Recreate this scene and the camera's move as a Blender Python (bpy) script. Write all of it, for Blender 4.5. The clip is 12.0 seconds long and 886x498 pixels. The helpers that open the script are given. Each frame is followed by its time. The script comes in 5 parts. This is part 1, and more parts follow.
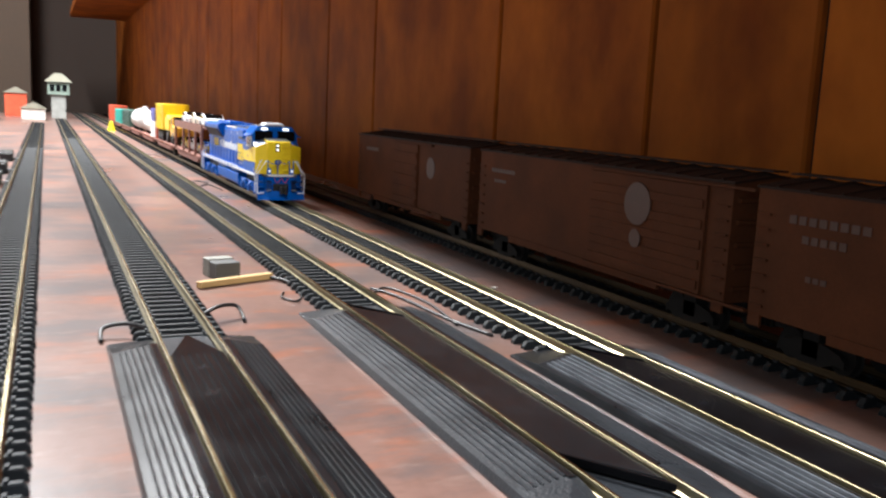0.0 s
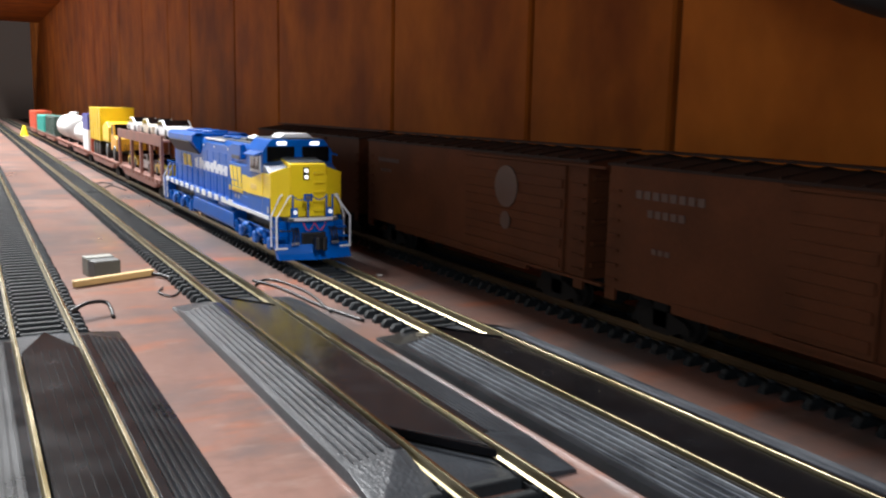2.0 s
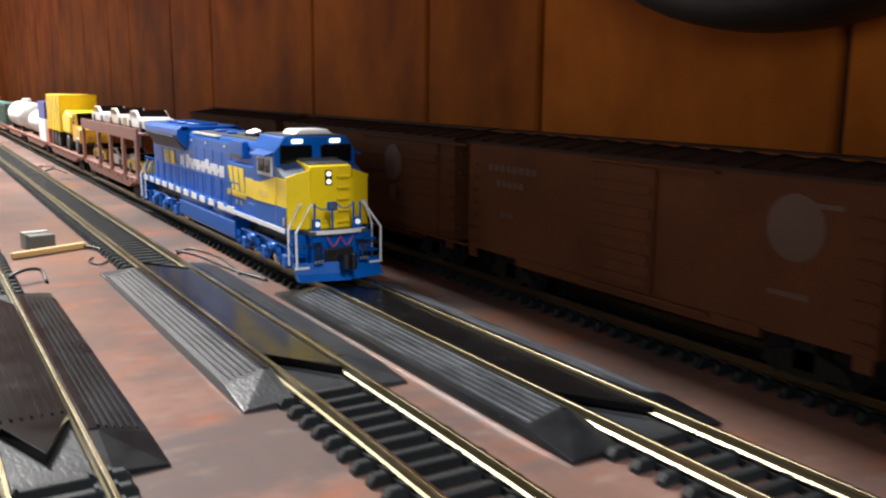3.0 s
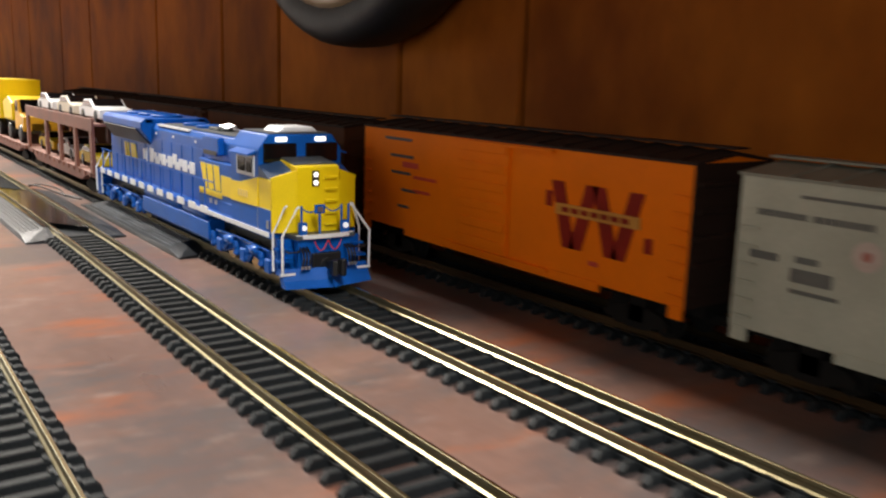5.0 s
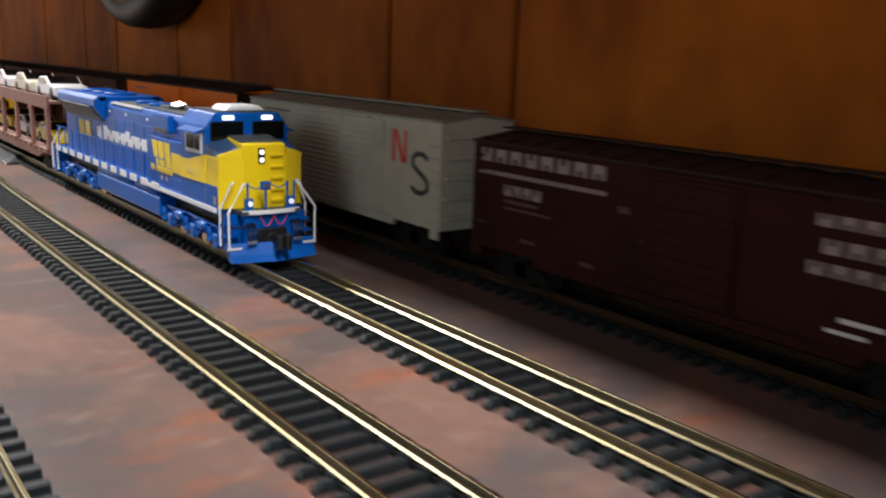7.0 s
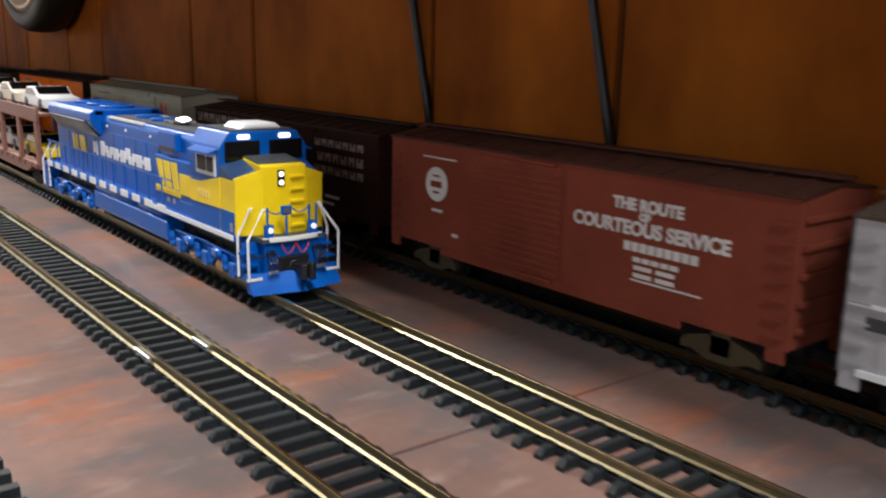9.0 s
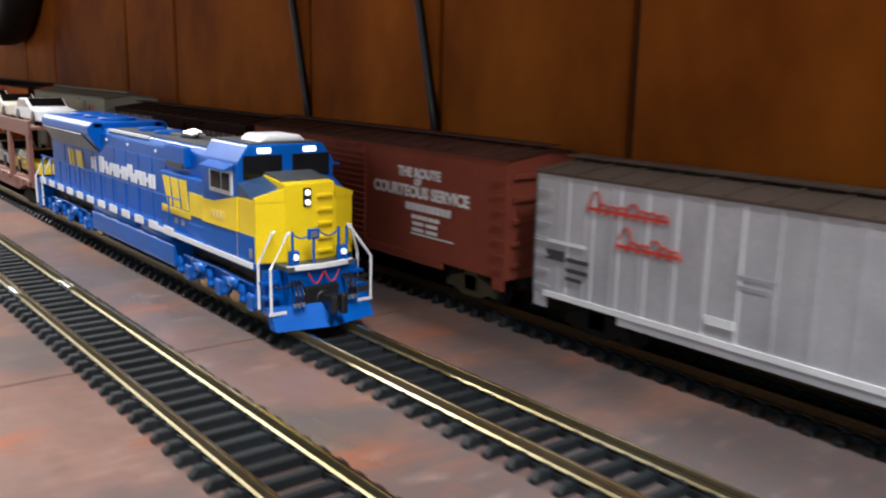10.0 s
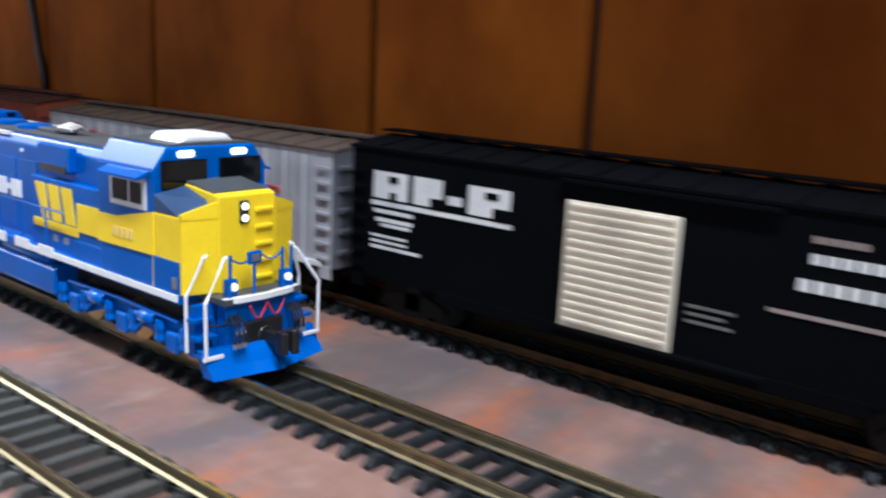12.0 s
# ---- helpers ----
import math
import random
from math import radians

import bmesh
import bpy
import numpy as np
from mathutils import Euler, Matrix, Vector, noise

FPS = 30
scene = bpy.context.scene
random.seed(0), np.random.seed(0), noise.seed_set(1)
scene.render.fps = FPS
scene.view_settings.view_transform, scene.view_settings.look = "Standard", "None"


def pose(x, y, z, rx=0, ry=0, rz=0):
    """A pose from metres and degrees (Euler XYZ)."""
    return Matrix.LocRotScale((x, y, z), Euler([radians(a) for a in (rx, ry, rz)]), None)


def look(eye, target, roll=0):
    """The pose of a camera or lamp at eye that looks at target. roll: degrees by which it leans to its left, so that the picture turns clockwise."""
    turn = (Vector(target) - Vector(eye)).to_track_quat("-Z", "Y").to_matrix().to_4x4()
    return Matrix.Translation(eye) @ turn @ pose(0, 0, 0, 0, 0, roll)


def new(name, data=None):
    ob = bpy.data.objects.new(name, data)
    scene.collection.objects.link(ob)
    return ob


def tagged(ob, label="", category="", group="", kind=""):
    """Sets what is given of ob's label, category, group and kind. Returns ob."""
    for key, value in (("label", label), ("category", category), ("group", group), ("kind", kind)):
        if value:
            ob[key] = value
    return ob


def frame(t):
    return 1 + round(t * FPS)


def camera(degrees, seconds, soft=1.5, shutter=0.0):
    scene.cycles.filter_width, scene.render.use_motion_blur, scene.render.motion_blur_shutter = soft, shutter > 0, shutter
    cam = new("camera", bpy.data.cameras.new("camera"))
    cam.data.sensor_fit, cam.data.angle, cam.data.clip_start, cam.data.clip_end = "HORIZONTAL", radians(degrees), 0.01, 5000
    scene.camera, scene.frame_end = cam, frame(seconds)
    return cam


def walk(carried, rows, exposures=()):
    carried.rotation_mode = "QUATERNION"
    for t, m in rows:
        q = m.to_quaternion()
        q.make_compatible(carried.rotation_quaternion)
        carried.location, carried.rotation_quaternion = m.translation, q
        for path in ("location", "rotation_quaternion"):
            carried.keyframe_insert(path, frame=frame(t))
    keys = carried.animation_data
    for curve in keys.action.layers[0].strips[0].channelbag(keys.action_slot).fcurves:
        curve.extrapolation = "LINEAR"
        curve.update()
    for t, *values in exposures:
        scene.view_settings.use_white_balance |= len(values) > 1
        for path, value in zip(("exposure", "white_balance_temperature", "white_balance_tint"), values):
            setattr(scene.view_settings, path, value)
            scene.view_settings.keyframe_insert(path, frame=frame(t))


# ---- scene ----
cam = camera(53.75, 12.0, soft=2.2, shutter=0.5)
PATH = [
    (0.0, pose(-0.1529, 0.3343, 0.0747, 81.07, -2.72, -24.13)),
    (0.5, pose(-0.1414, 0.3558, 0.0749, 79.64, -2.06, -26.02)),
    (1.0, pose(-0.1355, 0.3519, 0.0746, 79.88, -1.76, -26.26)),
    (1.5, pose(-0.1325, 0.3404, 0.0748, 79.97, -1.66, -27.17)),
    (2.0, pose(-0.1329, 0.3196, 0.0728, 80.91, -1.18, -28.39)),
    (2.5, pose(-0.1330, 0.2927, 0.0754, 80.33, -0.65, -29.47)),
    (3.0, pose(-0.1335, 0.2625, 0.0765, 79.55, -0.48, -31.25)),
    (3.5, pose(-0.1303, 0.2138, 0.0761, 79.27, -0.25, -32.64)),
    (5.5, pose(-0.1440, -0.0390, 0.0799, 78.94, -1.99, -35.39)),
    (6.0, pose(-0.1356, -0.1082, 0.0724, 79.12, -2.71, -34.73)),
    (6.5, pose(-0.1332, -0.1674, 0.0713, 79.01, -3.55, -37.00)),
    (7.0, pose(-0.1400, -0.2454, 0.0809, 77.57, -2.00, -36.88)),
    (9.0, pose(-0.1401, -0.4680, 0.0868, 77.10, -1.22, -38.30)),
    (9.5, pose(-0.1334, -0.5041, 0.0796, 77.80, -0.19, -39.61)),
    (10.0, pose(-0.1307, -0.5567, 0.0820, 78.19, -1.19, -38.73)),
    (10.5, pose(-0.1279, -0.6026, 0.0783, 77.55, -1.27, -39.99)),
    (11.0, pose(-0.1272, -0.6528, 0.0799, 78.48, -2.58, -40.96)),
    (11.5, pose(-0.1288, -0.6970, 0.0775, 79.05, -3.61, -44.07)),
    (12.0, pose(-0.1304, -0.7438, 0.0812, 77.77, -2.66, -50.07)),
]
EXPOSURES = [(0.0, 0.06, 6100, 10), (2.5, -0.06, 6150, 10), (3.5, 0.0, 6750, 10), (5.5, 0.0, 6900, 10), (7.0, -0.1, 6500, 10), (9.0, 0.0, 6500, 10), (10.5, 0.1, 6150, 10), (12.0, 0.2, 5700, 10)]
walk(cam, PATH, EXPOSURES)

# ---- light ----
world = bpy.data.worlds.new("room_air")
scene.world = world
world.use_nodes = True
world.node_tree.nodes["Background"].inputs[0].default_value = (0.9, 0.95, 1.0, 1)
world.node_tree.nodes["Background"].inputs[1].default_value = 0.05


def ceiling_lamp(x, y, z, sx, sy, watts, color, target=None):
    lamp = bpy.data.lights.new("ceiling_lamp", "AREA")
    lamp.shape, lamp.size, lamp.size_y, lamp.energy, lamp.color = "RECTANGLE", sx, sy, watts, color
    ob = new("ceiling_lamp", lamp)
    ob.matrix_world = look((x, y, z), target or (x, y, 0))
    return ob


ceiling_lamp(-0.36, -1.22, 1.40, 0.11, 1.2, 44, (0.97, 0.985, 1.0))
ceiling_lamp(-0.36, 2.05, 1.40, 0.11, 1.3, 145, (1.0, 0.975, 0.93))
# weak unseen lamp added to draw white glints on the rails
ceiling_lamp(-1.1, 2.25, 1.40, 0.25, 1.5, 6, (1.0, 0.975, 0.93))
# unseen side lamps added in two west wall openings: y from, y to, z from, z to, watts
SIDE_LIGHTS = [(-2.9, -1.3, 0.30, 1.20, 26, (0.86, 0.94, 1.0)), (2.0, 3.2, 0.30, 1.20, 3, (1.0, 0.96, 0.89))]
NORTH_LIGHT = (-2.4, -0.6, 0.05, 0.50)
for ya, yb, za, zb, watts, tint in SIDE_LIGHTS:
    ceiling_lamp(-3.02, (ya + yb) / 2, (za + zb) / 2, yb - ya, zb - za, watts, tint, (0, (ya + yb) / 2, (za + zb) / 2 - 0.2)).name = "window_daylight"


# unseen lamp added in a north wall opening, for glare on board and rails
xa, xb, za, zb = NORTH_LIGHT
ceiling_lamp((xa + xb) / 2, 3.77, (za + zb) / 2, xb - xa, zb - za, 10, (1.0, 0.98, 0.95), ((xa + xb) / 2 + 0.3, 0, 0.2)).name = "window_daylight"


# ---- materials ----
def mat(name, color, rough=0.5, metal=0.0, vary=0.12, scale=60.0, bump=0.0, fine=900.0, stretch=(1, 1, 1),
        emit=0.0, spec=0.5, color2=None, rnd=0.0):
    m = bpy.data.materials.new(name)
    m.use_nodes = True
    nt = m.node_tree
    b = nt.nodes["Principled BSDF"]
    b.inputs["Metallic"].default_value = metal
    b.inputs["Specular IOR Level"].default_value = spec
    tc = nt.nodes.new("ShaderNodeTexCoord")
    mp = nt.nodes.new("ShaderNodeMapping")
    mp.inputs["Scale"].default_value = stretch
    nt.links.new(tc.outputs["Object"], mp.inputs["Vector"])
    n1 = nt.nodes.new("ShaderNodeTexNoise")
    n1.inputs["Scale"].default_value, n1.inputs["Detail"].default_value = scale, 5
    n2 = nt.nodes.new("ShaderNodeTexNoise")
    n2.inputs["Scale"].default_value, n2.inputs["Detail"].default_value = fine, 3
    nt.links.new(mp.outputs[0], n1.inputs["Vector"])
    nt.links.new(mp.outputs[0], n2.inputs["Vector"])
    ramp = nt.nodes.new("ShaderNodeValToRGB")
    c2 = color2 or tuple(c * (1 - vary * 2) for c in color)
    ramp.color_ramp.elements[0].position, ramp.color_ramp.elements[1].position = 0.32, 0.66
    ramp.color_ramp.elements[0].color, ramp.color_ramp.elements[1].color = (*c2, 1), (*color, 1)
    nt.links.new(n1.outputs["Fac"], ramp.inputs[0])
    mix = nt.nodes.new("ShaderNodeMix")
    mix.data_type, mix.blend_type = "RGBA", "MULTIPLY"
    mix.inputs["Factor"].default_value = 1.0
    g = nt.nodes.new("ShaderNodeMapRange")
    g.inputs["To Min"].default_value, g.inputs["To Max"].default_value = 1 - vary, 1 + vary
    nt.links.new(n2.outputs["Fac"], g.inputs["Value"])
    nt.links.new(ramp.outputs[0], mix.inputs["A"])
    nt.links.new(g.outputs[0], mix.inputs["B"])
    out = mix.outputs["Result"]
    if rnd:
        oi = nt.nodes.new("ShaderNodeObjectInfo")
        r = nt.nodes.new("ShaderNodeMapRange")
        r.inputs["To Min"].default_value, r.inputs["To Max"].default_value = 1 - rnd, 1 + rnd
        nt.links.new(oi.outputs["Random"], r.inputs["Value"])
        mx = nt.nodes.new("ShaderNodeMix")
        mx.data_type, mx.blend_type = "RGBA", "MULTIPLY"
        mx.inputs["Factor"].default_value = 1.0
        nt.links.new(out, mx.inputs["A"])
        nt.links.new(r.outputs[0], mx.inputs["B"])
        out = mx.outputs["Result"]
    nt.links.new(out, b.inputs["Base Color"])
    rr = nt.nodes.new("ShaderNodeMapRange")
    rr.inputs["To Min"].default_value, rr.inputs["To Max"].default_value = max(0.02, rough - 0.08), min(1, rough + 0.08)
    nt.links.new(n1.outputs["Fac"], rr.inputs["Value"])
    nt.links.new(rr.outputs[0], b.inputs["Roughness"])
    if bump:
        bp = nt.nodes.new("ShaderNodeBump")
        bp.inputs["Strength"].default_value, bp.inputs["Distance"].default_value = bump, 0.0006
        nt.links.new(n2.outputs["Fac"], bp.inputs["Height"])
        nt.links.new(bp.outputs[0], b.inputs["Normal"])
    if emit:
        b.inputs["Emission Color"].default_value = (*color, 1)
        b.inputs["Emission Strength"].default_value = emit
    return m




def board_mat():
    """Worn pinkish paint on plywood: long streaks, orange bare spots, grey scuffs and fine grain."""
    m = mat("painted_board", (0.268, 0.152, 0.120), 0.30, vary=0.18, scale=14, fine=260, bump=0.12, stretch=(1, 0.4, 1), color2=(0.155, 0.099, 0.084))
    nt = m.node_tree
    b = nt.nodes["Principled BSDF"]
    base = b.inputs["Base Color"].links[0].from_socket
    tc = nt.nodes.new("ShaderNodeTexCoord")
    for scale, stretch, lo, hi, color, amount in ((46, (0.36, 1, 1), 0.54, 0.70, (0.37, 0.108, 0.040), 0.92), (15, (0.6, 1, 1), 0.46, 0.56, (0.098, 0.090, 0.092), 0.8),
                                                  (120, (0.5, 1.2, 1), 0.56, 0.70, (0.32, 0.235, 0.20), 0.5), (300, (0.4, 1, 1), 0.50, 0.62, (0.17, 0.095, 0.07), 0.4)):
        mp = nt.nodes.new("ShaderNodeMapping")
        mp.inputs["Scale"].default_value, mp.inputs["Location"].default_value = stretch, (scale * 0.37, scale * 0.11, 0)
        n = nt.nodes.new("ShaderNodeTexNoise")
        n.inputs["Scale"].default_value, n.inputs["Detail"].default_value, n.inputs["Roughness"].default_value = scale, 7, 0.62
        r = nt.nodes.new("ShaderNodeMapRange")
        r.inputs["From Min"].default_value, r.inputs["From Max"].default_value, r.inputs["To Max"].default_value = lo, hi, amount
        mx = nt.nodes.new("ShaderNodeMix")
        mx.data_type = "RGBA"
        nt.links.new(tc.outputs["Object"], mp.inputs["Vector"])
        nt.links.new(mp.outputs[0], n.inputs["Vector"])
        nt.links.new(n.outputs["Fac"], r.inputs["Value"])
        nt.links.new(r.outputs[0], mx.inputs["Factor"])
        nt.links.new(base, mx.inputs["A"])
        mx.inputs["B"].default_value = (*color, 1)
        base = mx.outputs["Result"]
    nt.links.new(base, b.inputs["Base Color"])
    return m


BOARD = board_mat()
SEAM = mat("board_seam", (0.09, 0.045, 0.03), 0.8)
PANEL = mat("wood_paneling", (0.33, 0.094, 0.0098), 0.75, vary=0.2, scale=15, fine=75, bump=0.15, stretch=(1, 1.25, 0.85), color2=(0.165, 0.039, 0.0036), rnd=0.16, spec=0.08)
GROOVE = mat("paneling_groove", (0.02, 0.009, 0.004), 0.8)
PLASTER = mat("room_paint", (0.24, 0.20, 0.17), 0.8, scale=3, fine=80)
DARKWALL = mat("far_wall_paint", (0.045, 0.028, 0.016), 0.8, scale=3, fine=80)
RAIL = mat("rail_metal", (0.34, 0.30, 0.19), 0.34, 0.9, vary=0.15, scale=30, fine=600, color2=(0.34, 0.28, 0.15))
RAIL_TOP = mat("brassy_rail_head", (0.70, 0.62, 0.42), 0.24, 1.0, vary=0.12, scale=30, fine=500, color2=(0.40, 0.33, 0.16))
# siding rails: the shade under the cars is put into this darker metal
RAIL_SHADED = mat("shaded_rail_metal", (0.12, 0.08, 0.04), 0.40, 0.9, vary=0.15, scale=30, fine=600, color2=(0.08, 0.055, 0.03))
TIE = mat("tie_plastic", (0.014, 0.018, 0.021), 0.62, spec=0.3, vary=0.25, scale=120, fine=1500, bump=0.4, rnd=0.3)
FILL_MATT = mat("matt_black_filler_plastic", (0.006, 0.006, 0.007), 0.24, vary=0.2, scale=90, fine=900, spec=0.15)
TIE_GREY = mat("bleached_tie_plastic", (0.055, 0.056, 0.050), 0.5, vary=0.25, scale=120, fine=1500, bump=0.4, rnd=0.35)
RERAIL = mat("rerailer_plastic", (0.015, 0.016, 0.018), 0.17, vary=0.15, scale=90, fine=900, spec=0.6)
RERAIL_G = mat("rerailer_wing_plastic", (0.036, 0.040, 0.046), 0.36, spec=0.25, vary=0.2, scale=90, fine=1200, bump=0.3)
WING_DARK = mat("dark_wing_plastic", (0.014, 0.016, 0.019), 0.30, spec=0.22, vary=0.3, scale=90, fine=900)
RIDGE = mat("worn_ridge_plastic", (0.17, 0.185, 0.205), 0.36, spec=0.25, vary=0.3, scale=120, fine=900, stretch=(3, 0.5, 1), color2=(0.05, 0.055, 0.065))
BLUE = mat("blue_enamel", (0.001, 0.100, 0.45), 0.36, vary=0.10, scale=70, fine=1200, spec=0.2)
YELLOW = mat("yellow_enamel", (0.95, 0.68, 0.010), 0.38, vary=0.05, scale=70, fine=1200)
WHITE = mat("white_paint", (0.82, 0.83, 0.84), 0.45, vary=0.05)
GREY_TOP = mat("dark_grey_roof_paint", (0.07, 0.08, 0.085), 0.5)
BLACK = mat("black_plastic", (0.012, 0.012, 0.013), 0.45)
GLASS = mat("smoked_window", (0.004, 0.005, 0.006), 0.08, spec=0.35)
FRAME = mat("bright_window_frame", (0.62, 0.65, 0.68), 0.45)
CHROME = mat("silver_trim", (0.7, 0.72, 0.73), 0.3, 0.9)
BRASS = mat("brass_wheel", (0.55, 0.4, 0.18), 0.35, 1.0)
PALE_NUMBER = mat("pale_yellow_number", (0.85, 0.62, 0.16), 0.5)
DITCH = mat("ditch_light_lens", (0.9, 0.92, 0.95), 0.3, emit=0.55)
LAMP = mat("lit_lens", (1.0, 0.98, 0.94), 0.4, emit=1.6)
RED = mat("red_hose", (0.6, 0.03, 0.03), 0.5)
BROWN_CAR = mat("oxide_brown_paint", (0.105, 0.037, 0.015), 0.78, spec=0.12, scale=40, fine=900, vary=0.15)
BROWN_RED = mat("mineral_red_paint", (0.235, 0.056, 0.033), 0.78, spec=0.12, scale=40, fine=900, vary=0.12)
MAROON = mat("dark_maroon_paint", (0.032, 0.008, 0.006), 0.78, spec=0.12, scale=40, fine=900)
ORANGE = mat("orange_paint", (0.90, 0.19, 0.002), 0.65, spec=0.15, scale=40, fine=900, vary=0.06)
GREY_CAR = mat("warm_grey_paint", (0.47, 0.47, 0.37), 0.65, spec=0.2, scale=40, fine=900)
SILVER = mat("silver_paint", (0.47, 0.465, 0.495), 0.5, 0.05, scale=50, fine=900)
# silver darkened for the car's ends: their shade is in the colour
SILVER_END_SHADE = mat("shaded_silver_end", (0.10, 0.10, 0.115), 0.6, scale=50, fine=900, spec=0.2)
BLACK_CAR = mat("blue_black_paint", (0.0024, 0.0028, 0.0036), 0.8, spec=0.03, scale=40, fine=900)
CREAM = mat("cream_door_paint", (0.74, 0.66, 0.52), 0.5)
FADED = mat("faded_lettering", (0.084, 0.040, 0.026), 0.6)
LETTER = mat("white_lettering", (0.72, 0.71, 0.70), 0.6)
DARK_LETTER = mat("dark_lettering", (0.06, 0.06, 0.065), 0.6)
GREY_LETTER = mat("worn_grey_lettering", (0.13, 0.13, 0.115), 0.6)
DIM_LETTER = mat("dim_lettering", (0.29, 0.23, 0.21), 0.6)
RED_LETTER = mat("red_lettering", (0.62, 0.05, 0.03), 0.55)
DEEP_RED = mat("dark_red_lettering", (0.26, 0.016, 0.008), 0.6, spec=0.15)
ROOF_DARK = mat("dark_car_roof", (0.030, 0.015, 0.010), 0.75, scale=50, spec=0.2)
ROOF_RUST = mat("red_brown_roof", (0.075, 0.030, 0.021), 0.75, scale=50, spec=0.15)
ROOF_GREY = mat("weathered_roof", (0.25, 0.245, 0.19), 0.6, scale=50)
ROOF_BROWN = mat("rust_brown_roof", (0.085, 0.062, 0.048), 0.7, scale=50, spec=0.2)
UNDER = mat("underframe_black", (0.008, 0.007, 0.006), 0.8, spec=0.2)
SPRING = mat("bare_truck_metal", (0.12, 0.10, 0.06), 0.5, 0.5)
RACK = mat("freight_car_brown", (0.24, 0.09, 0.06), 0.6, scale=60, fine=900, vary=0.15)
STICK = mat("craft_stick_wood", (0.72, 0.48, 0.19), 0.6, scale=60, fine=300, stretch=(0.3, 2, 2))
BOXGREY = mat("switch_box_grey", (0.10, 0.105, 0.1), 0.5)
PAPER = mat("paper_scrap", (0.62, 0.6, 0.55), 0.8)
TYRE = mat("tyre_rubber", (0.014, 0.013, 0.012), 0.6, bump=0.4, fine=400)
RIM = mat("tan_wheel_rim", (0.42, 0.3, 0.17), 0.4, scale=25)
GREEN = mat("pale_green_siding", (0.24, 0.32, 0.27), 0.6)
TEAL = mat("teal_paint", (0.03, 0.36, 0.30), 0.5)
ORED = mat("orange_red_paint", (0.55, 0.08, 0.03), 0.5)
GREENDARK = mat("dark_green_paint", (0.04, 0.09, 0.07), 0.5)
TANKW = mat("white_tank_paint", (0.78, 0.78, 0.76), 0.4)


# ---- mesh helpers ----
def box(bm, x0, x1, y0, y1, z0, z1):
    v = [bm.verts.new(p) for p in ((x0, y0, z0), (x1, y0, z0), (x1, y1, z0), (x0, y1, z0),
                                   (x0, y0, z1), (x1, y0, z1), (x1, y1, z1), (x0, y1, z1))]
    for f in ((3, 2, 1, 0), (4, 5, 6, 7), (0, 1, 5, 4), (1, 2, 6, 5), (2, 3, 7, 6), (3, 0, 4, 7)):
        bm.faces.new([v[i] for i in f])


def prism(bm, pts, axis, a, b):
    """A polygon in the two other axes (in xyz order), drawn out along axis from a to b."""
    def at(p, w):
        return {"x": (w, p[0], p[1]), "y": (p[0], w, p[1]), "z": (p[0], p[1], w)}[axis]
    lo, hi = [bm.verts.new(at(p, a)) for p in pts], [bm.verts.new(at(p, b)) for p in pts]
    n = len(pts)
    bm.faces.new(lo)
    bm.faces.new(hi[::-1])
    for i in range(n):
        bm.faces.new((lo[i], hi[i], hi[(i + 1) % n], lo[(i + 1) % n]))


def lathe(bm, prof, center, axis, n=20):
    """Rings of (radius, along) about an axis through center, closed at both ends."""
    rings = []
    for r, w in prof:
        ring = []
        for k in range(n):
            a = 2 * math.pi * k / n
            u, v = r * math.cos(a), r * math.sin(a)
            p = {"x": (w, u, v), "y": (u, w, v), "z": (u, v, w)}[axis]
            ring.append(bm.verts.new([c + d for c, d in zip(center, p)]))
        rings.append(ring)
    for r0, r1 in zip(rings, rings[1:]):
        for k in range(n):
            bm.faces.new((r0[k], r0[(k + 1) % n], r1[(k + 1) % n], r1[k]))
    bm.faces.new(rings[0][::-1])
    bm.faces.new(rings[-1])


def tube(bm, pts, r, n=6):
    pts = [Vector(p) for p in pts]
    rings = []
    for i, p in enumerate(pts):
        d = (pts[min(i + 1, len(pts) - 1)] - pts[max(i - 1, 0)]).normalized()
        s = d.cross(Vector((0, 0, 1)) if abs(d.z) < 0.9 else Vector((1, 0, 0))).normalized()
        t = d.cross(s)
        rings.append([bm.verts.new(p + r * (math.cos(2 * math.pi * k / n) * s + math.sin(2 * math.pi * k / n) * t)) for k in range(n)])
    for r0, r1 in zip(rings, rings[1:]):
        for k in range(n):
            bm.faces.new((r0[k], r0[(k + 1) % n], r1[(k + 1) % n], r1[k]))
    bm.faces.new(rings[0][::-1])
    bm.faces.new(rings[-1])


def mesh_of(name, bm, material, bevel=0.0, smooth=False):
    bmesh.ops.recalc_face_normals(bm, faces=bm.faces)
    if bevel:
        bmesh.ops.bevel(bm, geom=bm.edges[:], offset=bevel, segments=2, profile=0.5, affect="EDGES", clamp_overlap=True)
    me = bpy.data.meshes.new(name)
    bm.to_mesh(me)
    bm.free()
    me.materials.append(material)
    if smooth:
        for p in me.polygons:
            p.use_smooth = True
    return me


def part(name, bm, material, parent=None, label="", bevel=0.0, smooth=False):
    ob = new(name, mesh_of(name, bm, material, bevel, smooth))
    ob.parent = parent
    if label:
        tagged(ob, label)
    return ob


def boxpart(name, dims, material, parent=None, label="", bevel=0.0):
    bm = bmesh.new()
    box(bm, *dims)
    return part(name, bm, material, parent, label, bevel)


def piece(name, me, parent, x, y, z, rz=0):
    ob = new(name, me)
    ob.parent = parent
    ob.matrix_basis = pose(x, y, z, 0, 0, rz)
    return ob


